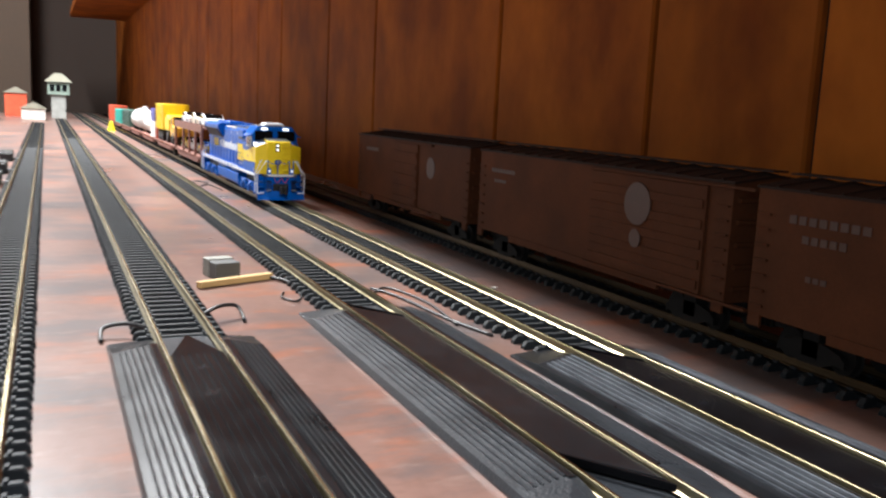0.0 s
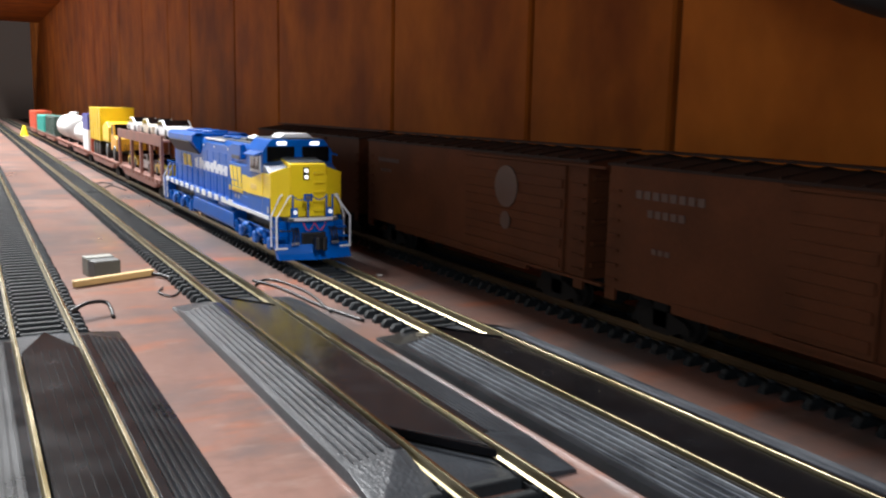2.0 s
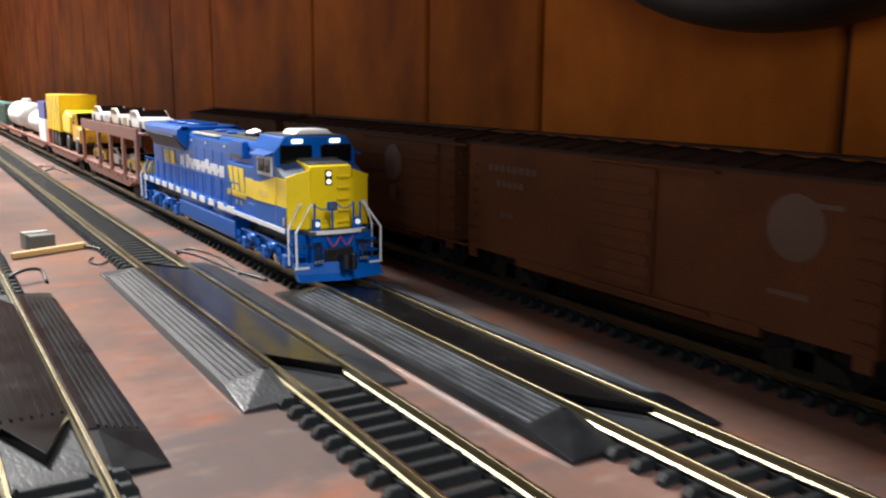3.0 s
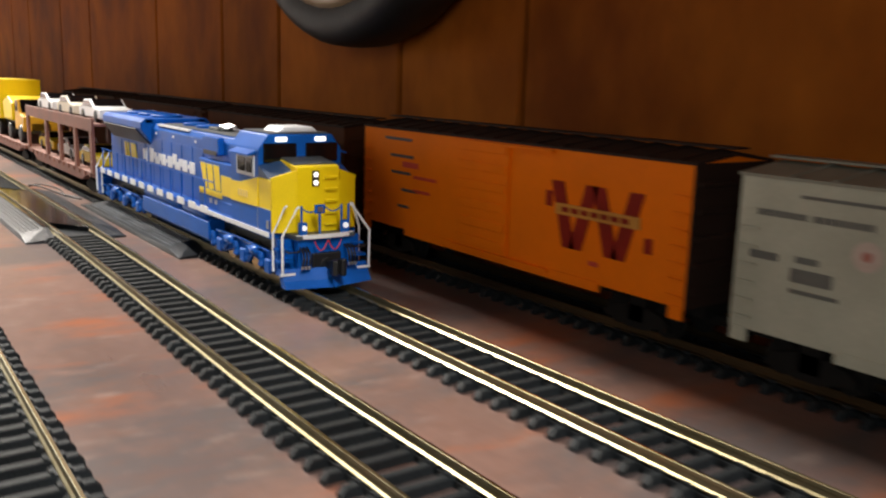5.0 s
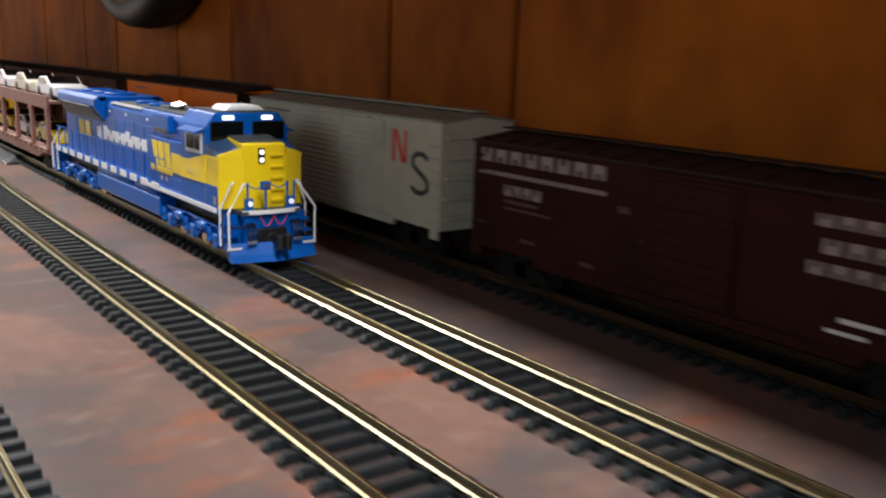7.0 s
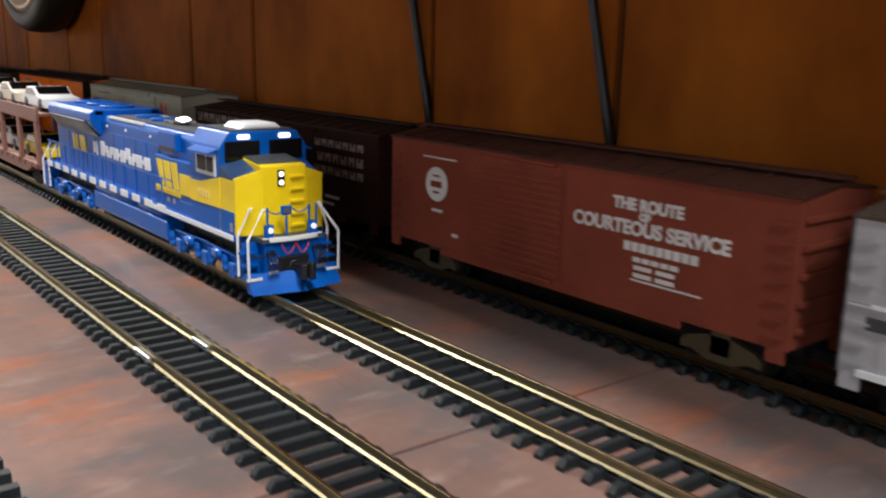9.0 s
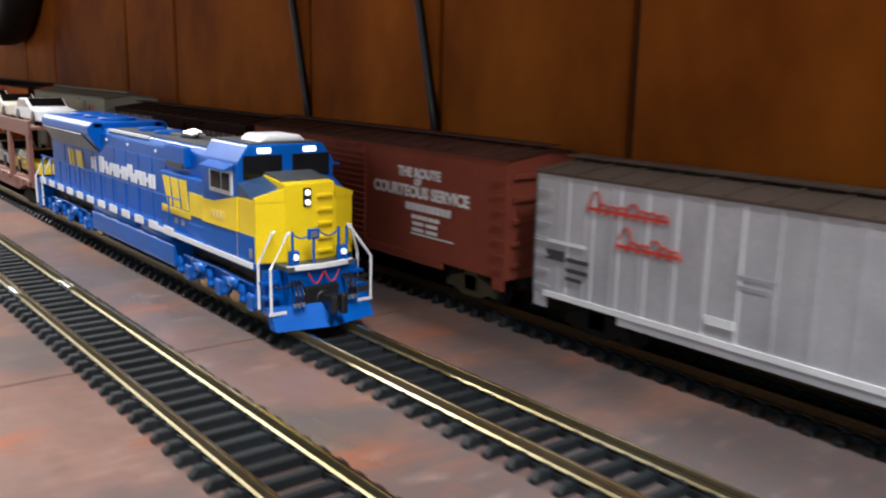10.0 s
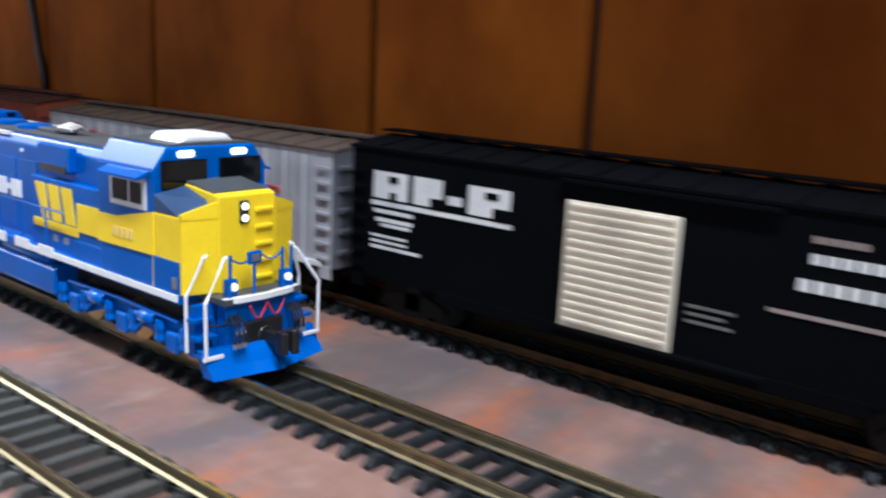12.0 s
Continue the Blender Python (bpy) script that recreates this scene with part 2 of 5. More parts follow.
def thing(name, label, category, group="", x=0, y=0, z=0, rz=0):
    ob = new(name)
    ob.empty_display_size = 0.02
    ob.matrix_basis = pose(x, y, z, 0, 0, rz)
    return tagged(ob, label, category, group)


# ---- the room and the layout board ----
WALL = 0.112
NORTH = 3.75


def setting(name, dims, material, label):
    bm = bmesh.new()
    box(bm, *dims)
    return tagged(part(name, bm, material), label, name.split("_")[0], kind="structure")


setting("ceiling", (-3.1, WALL + 0.25, -3.1, NORTH + 0.6, 1.5, 1.6), PLASTER, "plain painted ceiling of the room")
setting("floor", (-3.1, WALL + 0.25, -3.1, NORTH + 0.6, -1.0, -0.9), DARKWALL, "plain floor under the layout")
# west wall, left open round the added side lamps
for ya, yb in ((-3.0, -2.9), (-1.3, 2.0), (3.2, NORTH)):
    setting("wall_west", (-3.1, -3.0, ya, yb, -0.9, 1.5), PLASTER, "plain painted room wall beside an opening for an added lamp")
for ya, yb, za, zb, watts, tint in SIDE_LIGHTS:
    setting("wall_west", (-3.1, -3.0, ya, yb, -0.9, za), PLASTER, "plain painted room wall under an opening for an added lamp")
    setting("wall_west", (-3.1, -3.0, ya, yb, zb, 1.5), PLASTER, "plain painted room wall over an opening for an added lamp")
# unseen boards added overhead to keep lamp light off wall and siding
setting("shelf_edge", (-0.020, WALL - 0.001, -1.6, -0.5605, 0.340, 0.358), PANEL, "unseen wooden board added overhead to shade the siding")
setting("shelf_upper", (-0.070, WALL - 0.001, -0.56, 3.74, 0.340, 0.358), PANEL, "unseen wooden board added overhead to shade the siding")
setting("wall_south", (-3.0, WALL + 0.02, -3.1, -3.0, -0.9, 1.5), PLASTER, "plain painted room wall")
setting("wall_north", (-3.0, xa, NORTH, NORTH + 0.1, -0.9, 1.5), DARKWALL, "brown end wall beside an opening for an added lamp")
setting("wall_north", (xb, -0.20, NORTH, NORTH + 0.1, -0.9, 1.5), DARKWALL, "brown end wall beside a dark opening")
setting("wall_north", (xa, xb, NORTH, NORTH + 0.1, -0.9, 0.05), DARKWALL, "brown end wall under an opening for an added lamp")
setting("wall_north", (xa, xb, NORTH, NORTH + 0.1, 0.50, 1.5), DARKWALL, "brown end wall over an opening for an added lamp")
# the opening's darkness is put into its faces with the groove colour
setting("wall_recess", (-0.20, WALL + 0.02, NORTH + 0.45, NORTH + 0.55, -0.9, 1.5), GROOVE, "back of the opening in the end wall, its shade painted near-black")
setting("wall_side", (-0.25, -0.20, NORTH + 0.1, NORTH + 0.55, -0.9, 1.5), GROOVE, "side of the opening in the end wall, its shade painted near-black")
board = tagged(new("layout_board"), "pinkish brown painted plywood layout board", "board", kind="structure")
SEAM_Y = -0.324
boxpart("board_sheet", (-1.5, WALL - 0.003, -2.99, SEAM_Y - 0.0006, -0.02, 0.0), BOARD, board)
boxpart("board_sheet", (-1.5, WALL - 0.003, SEAM_Y + 0.0006, NORTH + 0.4, -0.02, 0.0), BOARD, board)
boxpart("board_frame", (-1.45, WALL - 0.004, -2.95, NORTH + 0.35, -0.08, -0.0205), SEAM, board, "dark timber under the board")

wall_east = tagged(boxpart("wall_east", (WALL + 0.004, WALL + 0.06, -3.0, NORTH + 0.5, -0.9, 1.5), GROOVE),
                   "dark backing of brown wood paneling with vertical grooves", "wall", kind="structure")
GROOVES = [-2.984, -2.724, -2.434, -2.264, -2.034, -1.814, -1.604, -1.384, -1.194, -1.0341, -0.8443, -0.7294, -0.6005, -0.5053, -0.3575, -0.2512, -0.14, 0.0408,
           0.1369, 0.3314, 0.4324, 0.5834, 0.6844, 0.8424, 1.0784, 1.2204, 1.4204, 1.5504, 1.7404, 1.9604, 2.0804, 2.3004, 2.5204, 2.6404, 2.8604, 3.1004, 3.2204, 3.4504, 3.7204, 4.2504]
for ya, yb in zip(GROOVES, GROOVES[1:]):
    bm = bmesh.new()
    c, w = 0.0012, 0.0017
    prism(bm, [(WALL + 0.0045, ya + w), (WALL + 0.0045, yb - w), (WALL + c, yb - w), (WALL, yb - w - c), (WALL, ya + w + c), (WALL + c, ya + w)], "z", -0.1, 1.49)
    part("panel_board", bm, PANEL, wall_east)


# ---- tracks ----
X_MAIN, X_PASS, X_SIDING, X_YARD, X_EDGE = 0.0, -0.0537, 0.0684, -0.1265, -0.187
GAUGE = 0.00825
TIE_STEP = 0.0070
RAIL_Z = 0.0026
RAIL_PROFILE = [(-0.0008, 0), (0.0008, 0), (0.0008, 0.0003), (0.0003, 0.0007), (0.0003, 0.0019), (0.00045, 0.0021), (0.00045, 0.00288),
                (0.00034, 0.0030), (-0.00034, 0.0030), (-0.00045, 0.00288), (-0.00045, 0.0021), (-0.0003, 0.0019), (-0.0003, 0.0007), (-0.0008, 0.0003)]


def tie_mesh():
    bm = bmesh.new()
    w, h = 0.0012, 0.0026
    # sides that lean in a little, and ends that slope down to the board
    rings = []
    for x, top in ((-0.0139, 0.0012), (-0.0127, h), (0.0127, h), (0.0139, 0.0012)):
        rings.append([bm.verts.new((x, y, z)) for y, z in ((-w, 0), (w, 0), (w - 0.0001, top - 0.0003), (w - 0.0004, top), (-w + 0.0004, top), (-w + 0.0001, top - 0.0003))])
    for p, q in zip(rings, rings[1:]):
        for i in range(6):
            bm.faces.new((p[i], p[(i + 1) % 6], q[(i + 1) % 6], q[i]))
    bm.faces.new(rings[0])
    bm.faces.new(rings[-1][::-1])
    for s in (-1, 1):
        for e in (-0.0021, 0.0013):
            box(bm, s * GAUGE + e, s * GAUGE + e + 0.0008, -0.001, 0.001, h, h + 0.0007)
    return mesh_of("tie", bm, TIE)


TIE_MESH = tie_mesh()


def lay(x, y):
    """Where a track that starts at x runs at y: the outer tracks draw in towards the main line beyond y = 0.2."""
    u = min(max((y - 0.18) / 0.27, 0), 1)
    if x == X_YARD:
        v = min(max((y + 0.10) / 0.55, 0), 1)
        return x * (1 - 0.085 * (0.5 + 0.5 * v * v * (3 - 2 * v)))
    return x * (1 - 0.085 * u * u * (3 - 2 * u))


JOINT_Y = -0.4695
TIE_GREY_MESH = TIE_MESH.copy()
TIE_GREY_MESH.materials.clear()
TIE_GREY_MESH.materials.append(TIE_GREY)


def track(label, x, y0, y1, near0, near1, skip=(), metal=None):
    """A straight track on the board; ties between near0 and near1 are pieces, the far ones one joined part."""
    t = thing("railway_track", label, "track", "parallel tracks", x, 0, 0)
    stations = [y0] + [-0.12 + 0.03 * k for k in range(21) if y0 < -0.12 + 0.03 * k < y1] + [y1]
    for s in (-1, 1):
        bm = bmesh.new()
        rings = [[bm.verts.new((lay(x, y) - x + s * GAUGE + u, y, RAIL_Z + v)) for u, v in RAIL_PROFILE] for y in stations]
        n = len(RAIL_PROFILE)
        for p, q in zip(rings, rings[1:]):
            for i in range(n):
                bm.faces.new((p[i], p[(i + 1) % n], q[(i + 1) % n], q[i]))
        bm.faces.new(rings[0][::-1])
        bm.faces.new(rings[-1])
        rail = part("rail", bm, metal or RAIL, t)
        if not metal:
            rail.data.materials.append(RAIL_TOP)
            for f in rail.data.polygons:
                if f.normal.z > 0.5 and f.center.z > RAIL_Z + 0.0024:
                    f.material_index = 1
    rnd = random.Random(int(1000 * x) + 7)
    far = bmesh.new()
    n = int((y1 - y0) / TIE_STEP)
    for i in range(n):
        y = y0 + 0.003 + i * TIE_STEP
        if any(a < y < b for a, b in skip):
            continue
        if near0 < y < near1:
            piece("tie", TIE_GREY_MESH if x == X_PASS and y < JOINT_Y else TIE_MESH, t, lay(x, y) - x + rnd.uniform(-2e-4, 2e-4), y + rnd.uniform(-2e-4, 2e-4), 0, rnd.uniform(-0.8, 0.8))
        else:
            box(far, lay(x, y) - x - 0.0140, lay(x, y) - x + 0.0140, y - 0.0012, y + 0.0012, 0, 0.0026)
    web = bmesh.new()
    for s in (-1, 1):
        for a, b in _free(y0, y1, skip):
            cuts = [a] + [v for v in stations if a < v < b] + [b]
            for c, d in zip(cuts, cuts[1:]):
                m = lay(x, (c + d) / 2) - x + s * GAUGE
                box(web, m - 0.0009, m + 0.0009, c, d, 0.0004, 0.0018)
    part("tie_web", web, TIE, t)
    if far.verts:
        tagged(part("tie_rest", far, TIE, t), kind="stuff")
    else:
        far.free()
    return t


def _free(y0, y1, skip):
    edges = [y0] + [v for ab in sorted(skip) for v in ab] + [y1]
    return [(a, b) for a, b in zip(edges[::2], edges[1::2]) if b > a]


RERAILERS = [(X_MAIN, 0.393, 0.566), (X_PASS, 0.455, 0.635), (X_YARD, 0.434, 0.607)]
SKIPS = {x: [(a, b)] for x, a, b in RERAILERS}
track("nickel silver main line track on black ties", X_MAIN, -1.6, NORTH + 0.3, -0.95, 1.05, SKIPS[X_MAIN] + [(-0.5350, -0.5175)])
track("nickel silver passing track on black ties", X_PASS, -1.6, NORTH + 0.3, -0.95, 1.05, SKIPS[X_PASS])
track("siding track under the standing freight cars", X_SIDING, -1.6, NORTH + 0.3, -0.95, 0.9, metal=RAIL_SHADED)
track("tarnished yard track beside the passing track", X_YARD, -0.6, 3.1, 0.15, 1.9, SKIPS[X_YARD])
track("outermost yard track near the board's open side", X_EDGE, 0.0, 2.7, 0.3, 1.6)

# rail joiners where sections of the passing track meet, 0.2286 m apart
for joint in (JOINT_Y, JOINT_Y + 0.2286):
    for side in (-1, 1):
        bm = bmesh.new()
        for a in (-0.0014, 0.0005):
            box(bm, X_PASS + side * GAUGE + a, X_PASS + side * GAUGE + a + 0.0009, joint - 0.0055, joint + 0.0055, RAIL_Z, RAIL_Z + 0.0018)
        tagged(part("rail_joiner", bm, CHROME, None, "", 0.0002), "bright metal joiner clasping the rail's foot", "rail joiner", "rail joiners")


def rerailer(x, y0, y1):
    """Plastic rerailing ramp: glossy filler between the rails and ridged wings outside, sloped at both ends."""
    t = thing("rerailer", "grey black plastic rerailer fitted round the rails", "rerailer", "rerailers", lay(x, (y0 + y1) / 2), y0, 0)
    L = y1 - y0
    top = 0.0047
    bm = bmesh.new()
    e = 0.030
    g = GAUGE - 0.0009
    if x < -0.1:
        plan = [(-g, e), (0, 0.008), (g, e), (g, L - e), (0, L - 0.008), (-g, L - e)]
    else:
        plan = [(-g, e), (g, 0.010), (g, L - e), (-g, L - 0.010)]
    prism(bm, plan, "z", 0.0012, top)
    boxpart("base_plate", (-g, g, 0.0, L, 0.0006, 0.0021), RERAIL_G, t, "flat grey base plate")
    passing = x == X_PASS
    part("filler", bm, RERAIL if passing else FILL_MATT, t, "glossy black filler between the rails" if passing else "matt black filler between the rails", bevel=0.0002)
    for s in (-1, 1):
        bm = bmesh.new()
        a, b = GAUGE + 0.0009, 0.0222
        # ramp, highest beside the rail
        v = []
        for y, k in ((0, 0.0), (0.016, 1.0), (L - 0.016, 1.0), (L, 0.0)):
            v.append([bm.verts.new((s * u, y, w)) for u, w in ((a, 0.0), (b, 0.0), (b, 0.0006), (b - 0.0006, 0.0008 + 0.0014 * k), (a + 0.002, 0.0016 + (top - 0.0018) * k), (a, 0.0016 + (top - 0.0018) * k))])
        for p, q in zip(v, v[1:]):
            for i in range(6):
                bm.faces.new((p[i], p[(i + 1) % 6], q[(i + 1) % 6], q[i]))
        bm.faces.new(v[0])
        bm.faces.new(v[-1][::-1])
        wing = part("wing", bm, RERAIL_G if passing else WING_DARK, t, "ridged grey wing outside the rail")
        for k in range(6):
            u = a + 0.0022 + k * 0.0016
            w = 0.0016 + (top - 0.0018) + (0.0022 - 0.0016 - top + 0.0018) * (u - a - 0.002) / (b - a - 0.004)
            boxpart("ridge", (*sorted((s * u, s * (u + 0.0005))), 0.018, L - 0.018, w - 0.001, w + (0.0003 if passing else 0.0006)), WING_DARK if x < -0.1 else RERAIL_G if passing else RIDGE, wing)
        boxpart("wing_cap", (*sorted((s * (a + 0.0003), s * (a + 0.0021))), 0.017, L - 0.017, 0.0030, top + 0.0001), RERAIL, wing, "black strip beside the rail")
    for k in range(7 if x < -0.1 else 0):
        u = -0.0062 + k * 0.00205
        boxpart("ridge", (u - 0.0003, u + 0.0003, e, L - e, top - 0.001, top + 0.0004), FILL_MATT, t)
    # thin guide bars along the slanted ends of the filler
    if x > -0.1:
        for y, d in ((0.0, 1), (L, -1)):
            bm = bmesh.new()
            prism(bm, [(-d * g * 0.95, y + d * 0.0275), (d * g * 0.95, y + d * 0.0065), (d * g * 0.95, y + d * 0.0078), (-d * g * 0.95, y + d * 0.0288)], "z", 0.0034, 0.0050)
            part("guide", bm, FILL_MATT, t)
    return t


for r in RERAILERS:
    rerailer(*r)


# ---- standing freight cars ----
def bar(parent, y, z, w, h, material, side_x, name="lettering", skew=0.0, out=0.00022):
    """A raised bar on a car's side, w long and h high, centred at (y, z); skew leans its top towards smaller y."""
    bm = bmesh.new()
    prism(bm, [(y - w / 2 + skew, z - h / 2), (y + w / 2 + skew, z - h / 2), (y + w / 2 - skew, z + h / 2), (y - w / 2 - skew, z + h / 2)], "x", side_x - out, side_x + 0.0002)
    return part(name, bm, material, parent)


def words(parent, text, y, z, size, material, side_x):
    cu = bpy.data.curves.new("lettering", "FONT")
    cu.body, cu.size, cu.align_x, cu.align_y, cu.extrude = text, size, "CENTER", "CENTER", 0.0001
    cu.offset = 0.00022
    cu.materials.append(material)
    ob = new("lettering", cu)
    ob.parent = parent
    ob.matrix_basis = pose(side_x - 0.00012, y, z, 90, 0, -90)
    return ob


def disc(parent, y, z, r, material, side_x, name="emblem", out=0.0002):
    bm = bmesh.new()
    lathe(bm, [(r, -out), (r, 0.0002)], (side_x, y, z), "x", 28)
    return part(name, bm, material, parent)


HALF = 0.0171


def bogie(parent, y, material, zr=RAIL_Z + 0.003):
    """A two-axle truck under a freight car."""
    bm = bmesh.new()
    for s in (-1, 1):
        prism(bm, [(y - 0.0125, zr + 0.0045), (y - 0.0105, zr + 0.0062), (y - 0.004, zr + 0.0080), (y + 0.004, zr + 0.0080), (y + 0.0105, zr + 0.0062), (y + 0.0125, zr + 0.0045),
                   (y + 0.0125, zr + 0.0025), (y + 0.009, zr + 0.0028), (y + 0.004, zr + 0.0010), (y - 0.004, zr + 0.0010), (y - 0.009, zr + 0.0028), (y - 0.0125, zr + 0.0025)],
              "x", s * 0.0115 - 0.001, s * 0.0115 + 0.001)
    box(bm, -0.0125, 0.0125, y - 0.003, y + 0.003, zr + 0.003, zr + 0.0105)
    t = part("truck", bm, material, parent)
    for d in (-0.0095, 0.0095):
        for s in (-1, 1):
            w = bmesh.new()
            lathe(w, [(0.0050, s * 0.0073), (0.0057, s * 0.0075), (0.0049, s * 0.0078), (0.0048, s * 0.0098), (0.0015, s * 0.0100)], (0, y + d, zr + 0.0048), "x", 18)
            part("wheel", w, UNDER, t)
    return t


def freight_box(label, y_hi, y_lo, z_eave, paint, roof_paint, z_floor=0.0170, door=None, door_paint=None, ribs=0, corrugated=None, legs=True, truck_paint=None, ladders=True, x=None, end_paint=None, door_drop=0.0020, slide=0.0):
    """A standing boxcar whose side towards the tracks spans y_lo to y_hi, slid along the siding. door: two places along y."""
    yc = (y_hi + y_lo) / 2
    L = (y_hi - y_lo) / 2
    t = thing("boxcar", label, "boxcar", "standing freight cars", X_SIDING if x is None else x, yc + slide, 0)
    bm = bmesh.new()
    prism(bm, [(-HALF, z_floor), (HALF, z_floor), (HALF, z_eave), (0.004, z_eave + 0.0018), (-0.004, z_eave + 0.0018), (-HALF, z_eave)], "y", -L + 0.0006, L - 0.0006)
    part("body", bm, paint, t, bevel=0.0002)
    bm = bmesh.new()
    prism(bm, [(-HALF - 0.0005, z_eave - 0.0004), (-HALF - 0.0005, z_eave + 0.0004), (0, z_eave + 0.0029), (HALF + 0.0005, z_eave + 0.0004), (HALF + 0.0005, z_eave - 0.0004), (0, z_eave + 0.0018)], "y", -L, L)
    roof = part("roof", bm, roof_paint, t)
    k = -L + 0.006
    while k < L - 0.004:
        bm = bmesh.new()
        prism(bm, [(-HALF, z_eave + 0.0003), (-HALF, z_eave + 0.0010), (0, z_eave + 0.0034), (HALF, z_eave + 0.0010), (HALF, z_eave + 0.0003), (0, z_eave + 0.0026)], "y", k, k + 0.0009)
        part("roof_rib", bm, roof_paint, roof)
        k += 0.0118
    bm = bmesh.new()
    box(bm, -0.0032, 0.0032, -L - 0.0012, L + 0.0012, z_eave + 0.0036, z_eave + 0.0042)
    part("running_board", bm, roof_paint, t)
    # end ribs
    for s in (-1, 1):
        # an end colour given here carries the end's shade
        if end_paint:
            boxpart("end_panel", (-HALF, HALF, *sorted((s * (L - 0.0007), s * (L - 0.0002))), z_floor, z_eave), end_paint, t, "end with its shade put into a darker colour")
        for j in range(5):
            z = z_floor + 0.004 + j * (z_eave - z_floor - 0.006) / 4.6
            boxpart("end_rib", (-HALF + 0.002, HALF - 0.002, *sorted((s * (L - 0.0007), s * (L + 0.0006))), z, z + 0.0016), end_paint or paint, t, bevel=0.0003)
    # side sills and frame
    boxpart("side_sill", (-HALF - 0.0004, -HALF + 0.001, -L * 0.62, L * 0.62, z_floor - 0.0022, z_floor + 0.0009), paint, t)
    boxpart("side_sill", (HALF - 0.001, HALF + 0.0004, -L * 0.62, L * 0.62, z_floor - 0.0022, z_floor + 0.0009), paint, t)
    boxpart("underframe", (-0.006, 0.006, -L + 0.002, L - 0.002, z_floor - 0.0045, z_floor), UNDER, t)
    for s in (-1, 1):
        bogie(t, s * (L - 0.022), truck_paint or UNDER)
        bm = bmesh.new()
        box(bm, -0.0014, 0.0014, *sorted((s * (L - 0.004), s * (L + 0.0055))), 0.0112, 0.0142)
        box(bm, -0.0024, 0.0024, *sorted((s * (L + 0.0030), s * (L + 0.0056))), 0.0106, 0.0148)
        part("coupler", bm, UNDER, t, bevel=0.0003)
        if legs:
            for e in (-1, 1):
                bm = bmesh.new()
                box(bm, *sorted((e * (HALF - 0.0007), e * (HALF + 0.0003))), *sorted((s * (L - 0.0060), s * (L - 0.0012))), z_floor - 0.0034, z_floor + 0.0005)
                part("stirrup_step", bm, paint, t)
        if ladders:
            for j in range(7):
                z = z_floor + 0.003 + j * 0.0047
                if z < z_eave - 0.002:
                    bm = bmesh.new()
                    box(bm, -HALF - 0.0009, -HALF - 0.0004, *sorted((s * (L - 0.0068), s * (L - 0.0016))), z, z + 0.0006)
                    for q in (0.0066, 0.0022):
                        box(bm, -HALF - 0.0007, -HALF + 0.0002, *sorted((s * (L - q), s * (L - q + 0.0005))), z, z + 0.0006)
                    part("ladder_rung", bm, paint, t)
    if ribs:
        for j in range(1, ribs):
            y = -L + 2 * L * j / ribs
            if door and door[1] - yc - 0.001 < y < door[0] - yc + 0.001:
                continue
            boxpart("side_post", (-HALF - 0.0002, -HALF + 0.0002, y - 0.0007, y + 0.0007, z_floor + 0.0002, z_eave - 0.0012), paint, t)
    if door:
        d1, d0 = door[0] - yc, door[1] - yc
        p = door_paint or paint
        dr = boxpart("door", (-HALF - 0.0009, -HALF + 0.0002, d0, d1, z_floor + 0.0008, z_eave - door_drop), p, t, bevel=0.0002)
        step = 0.0022 if corrugated else 0.0068
        z = z_floor + 0.0022
        while z < z_eave - door_drop - 0.0014:
            boxpart("door_rib", (-HALF - 0.0014, -HALF - 0.0008, d0 + 0.0012, d1 - 0.0012, z, z + step * 0.45), p, dr, bevel=0.0002)
            z += step
        for z in (z_floor - 0.0002, z_eave - 0.0018):
            boxpart("door_track", (-HALF - 0.0016, -HALF + 0.0002, d0 - 0.022, d1 + 0.002, z, z + 0.0009), paint, t)
    return t, yc, -HALF


def bars(car, yc, sx, material, rows):
    """Rows of (first y, last y, z, height) of plain lettering bars."""
    for a, b, z, h in rows:
        bar(car, (a + b) / 2 - yc, z, abs(a - b), h, material, sx)


def letters(car, yc, sx, material, a, b, z, h, n, fill=0.72):
    """n block shapes in a row from a to b in place of a trade name."""
    w = (a - b) / n
    for k in range(n):
        c = a - (k + 0.5) * w - yc
        if h < 0.0030 or n < 4:
            bar(car, c, z, w * fill, h, material, sx)
            continue
        # a plain block notched from above or below in the car's own paint
        bar(car, c, z, w * fill, h, material, sx)
        ground = car.children[0].data.materials[0]
        up = (1, -1, -1, 1, -1)[k % 5]
        bar(car, c, z + up * h * 0.30, w * fill * 0.30, h * 0.44, ground, sx, out=0.00034)


SIDING_FAR = lay(X_SIDING, 0.6)
E = 0.0568
car, yc, sx = freight_box("dark oxide brown boxcar with faded white lettering", 0.9177, 0.7397, E, BROWN_CAR, ROOF_DARK, 0.0174, x=SIDING_FAR, door=(0.8481, 0.8088))
disc(car, 0.7905 - yc, 0.0426, 0.006, FADED, sx)
bars(car, yc, sx, FADED, [(0.9003, 0.8774, 0.0480, 0.0022)])
car, yc, sx = freight_box("oxide brown boxcar with a faded round emblem", 0.7283, 0.5480, E, BROWN_CAR, ROOF_DARK, 0.0176, x=SIDING_FAR, door=(0.6276, 0.5599))
letters(car, yc, sx, FADED, 0.7154, 0.6917, 0.0480, 0.0018, 8)
letters(car, yc, sx, FADED, 0.7118, 0.6999, 0.0430, 0.0014, 5)
disc(car, 0.5960 - yc, 0.0448, 0.0078, FADED, sx - 0.0014)
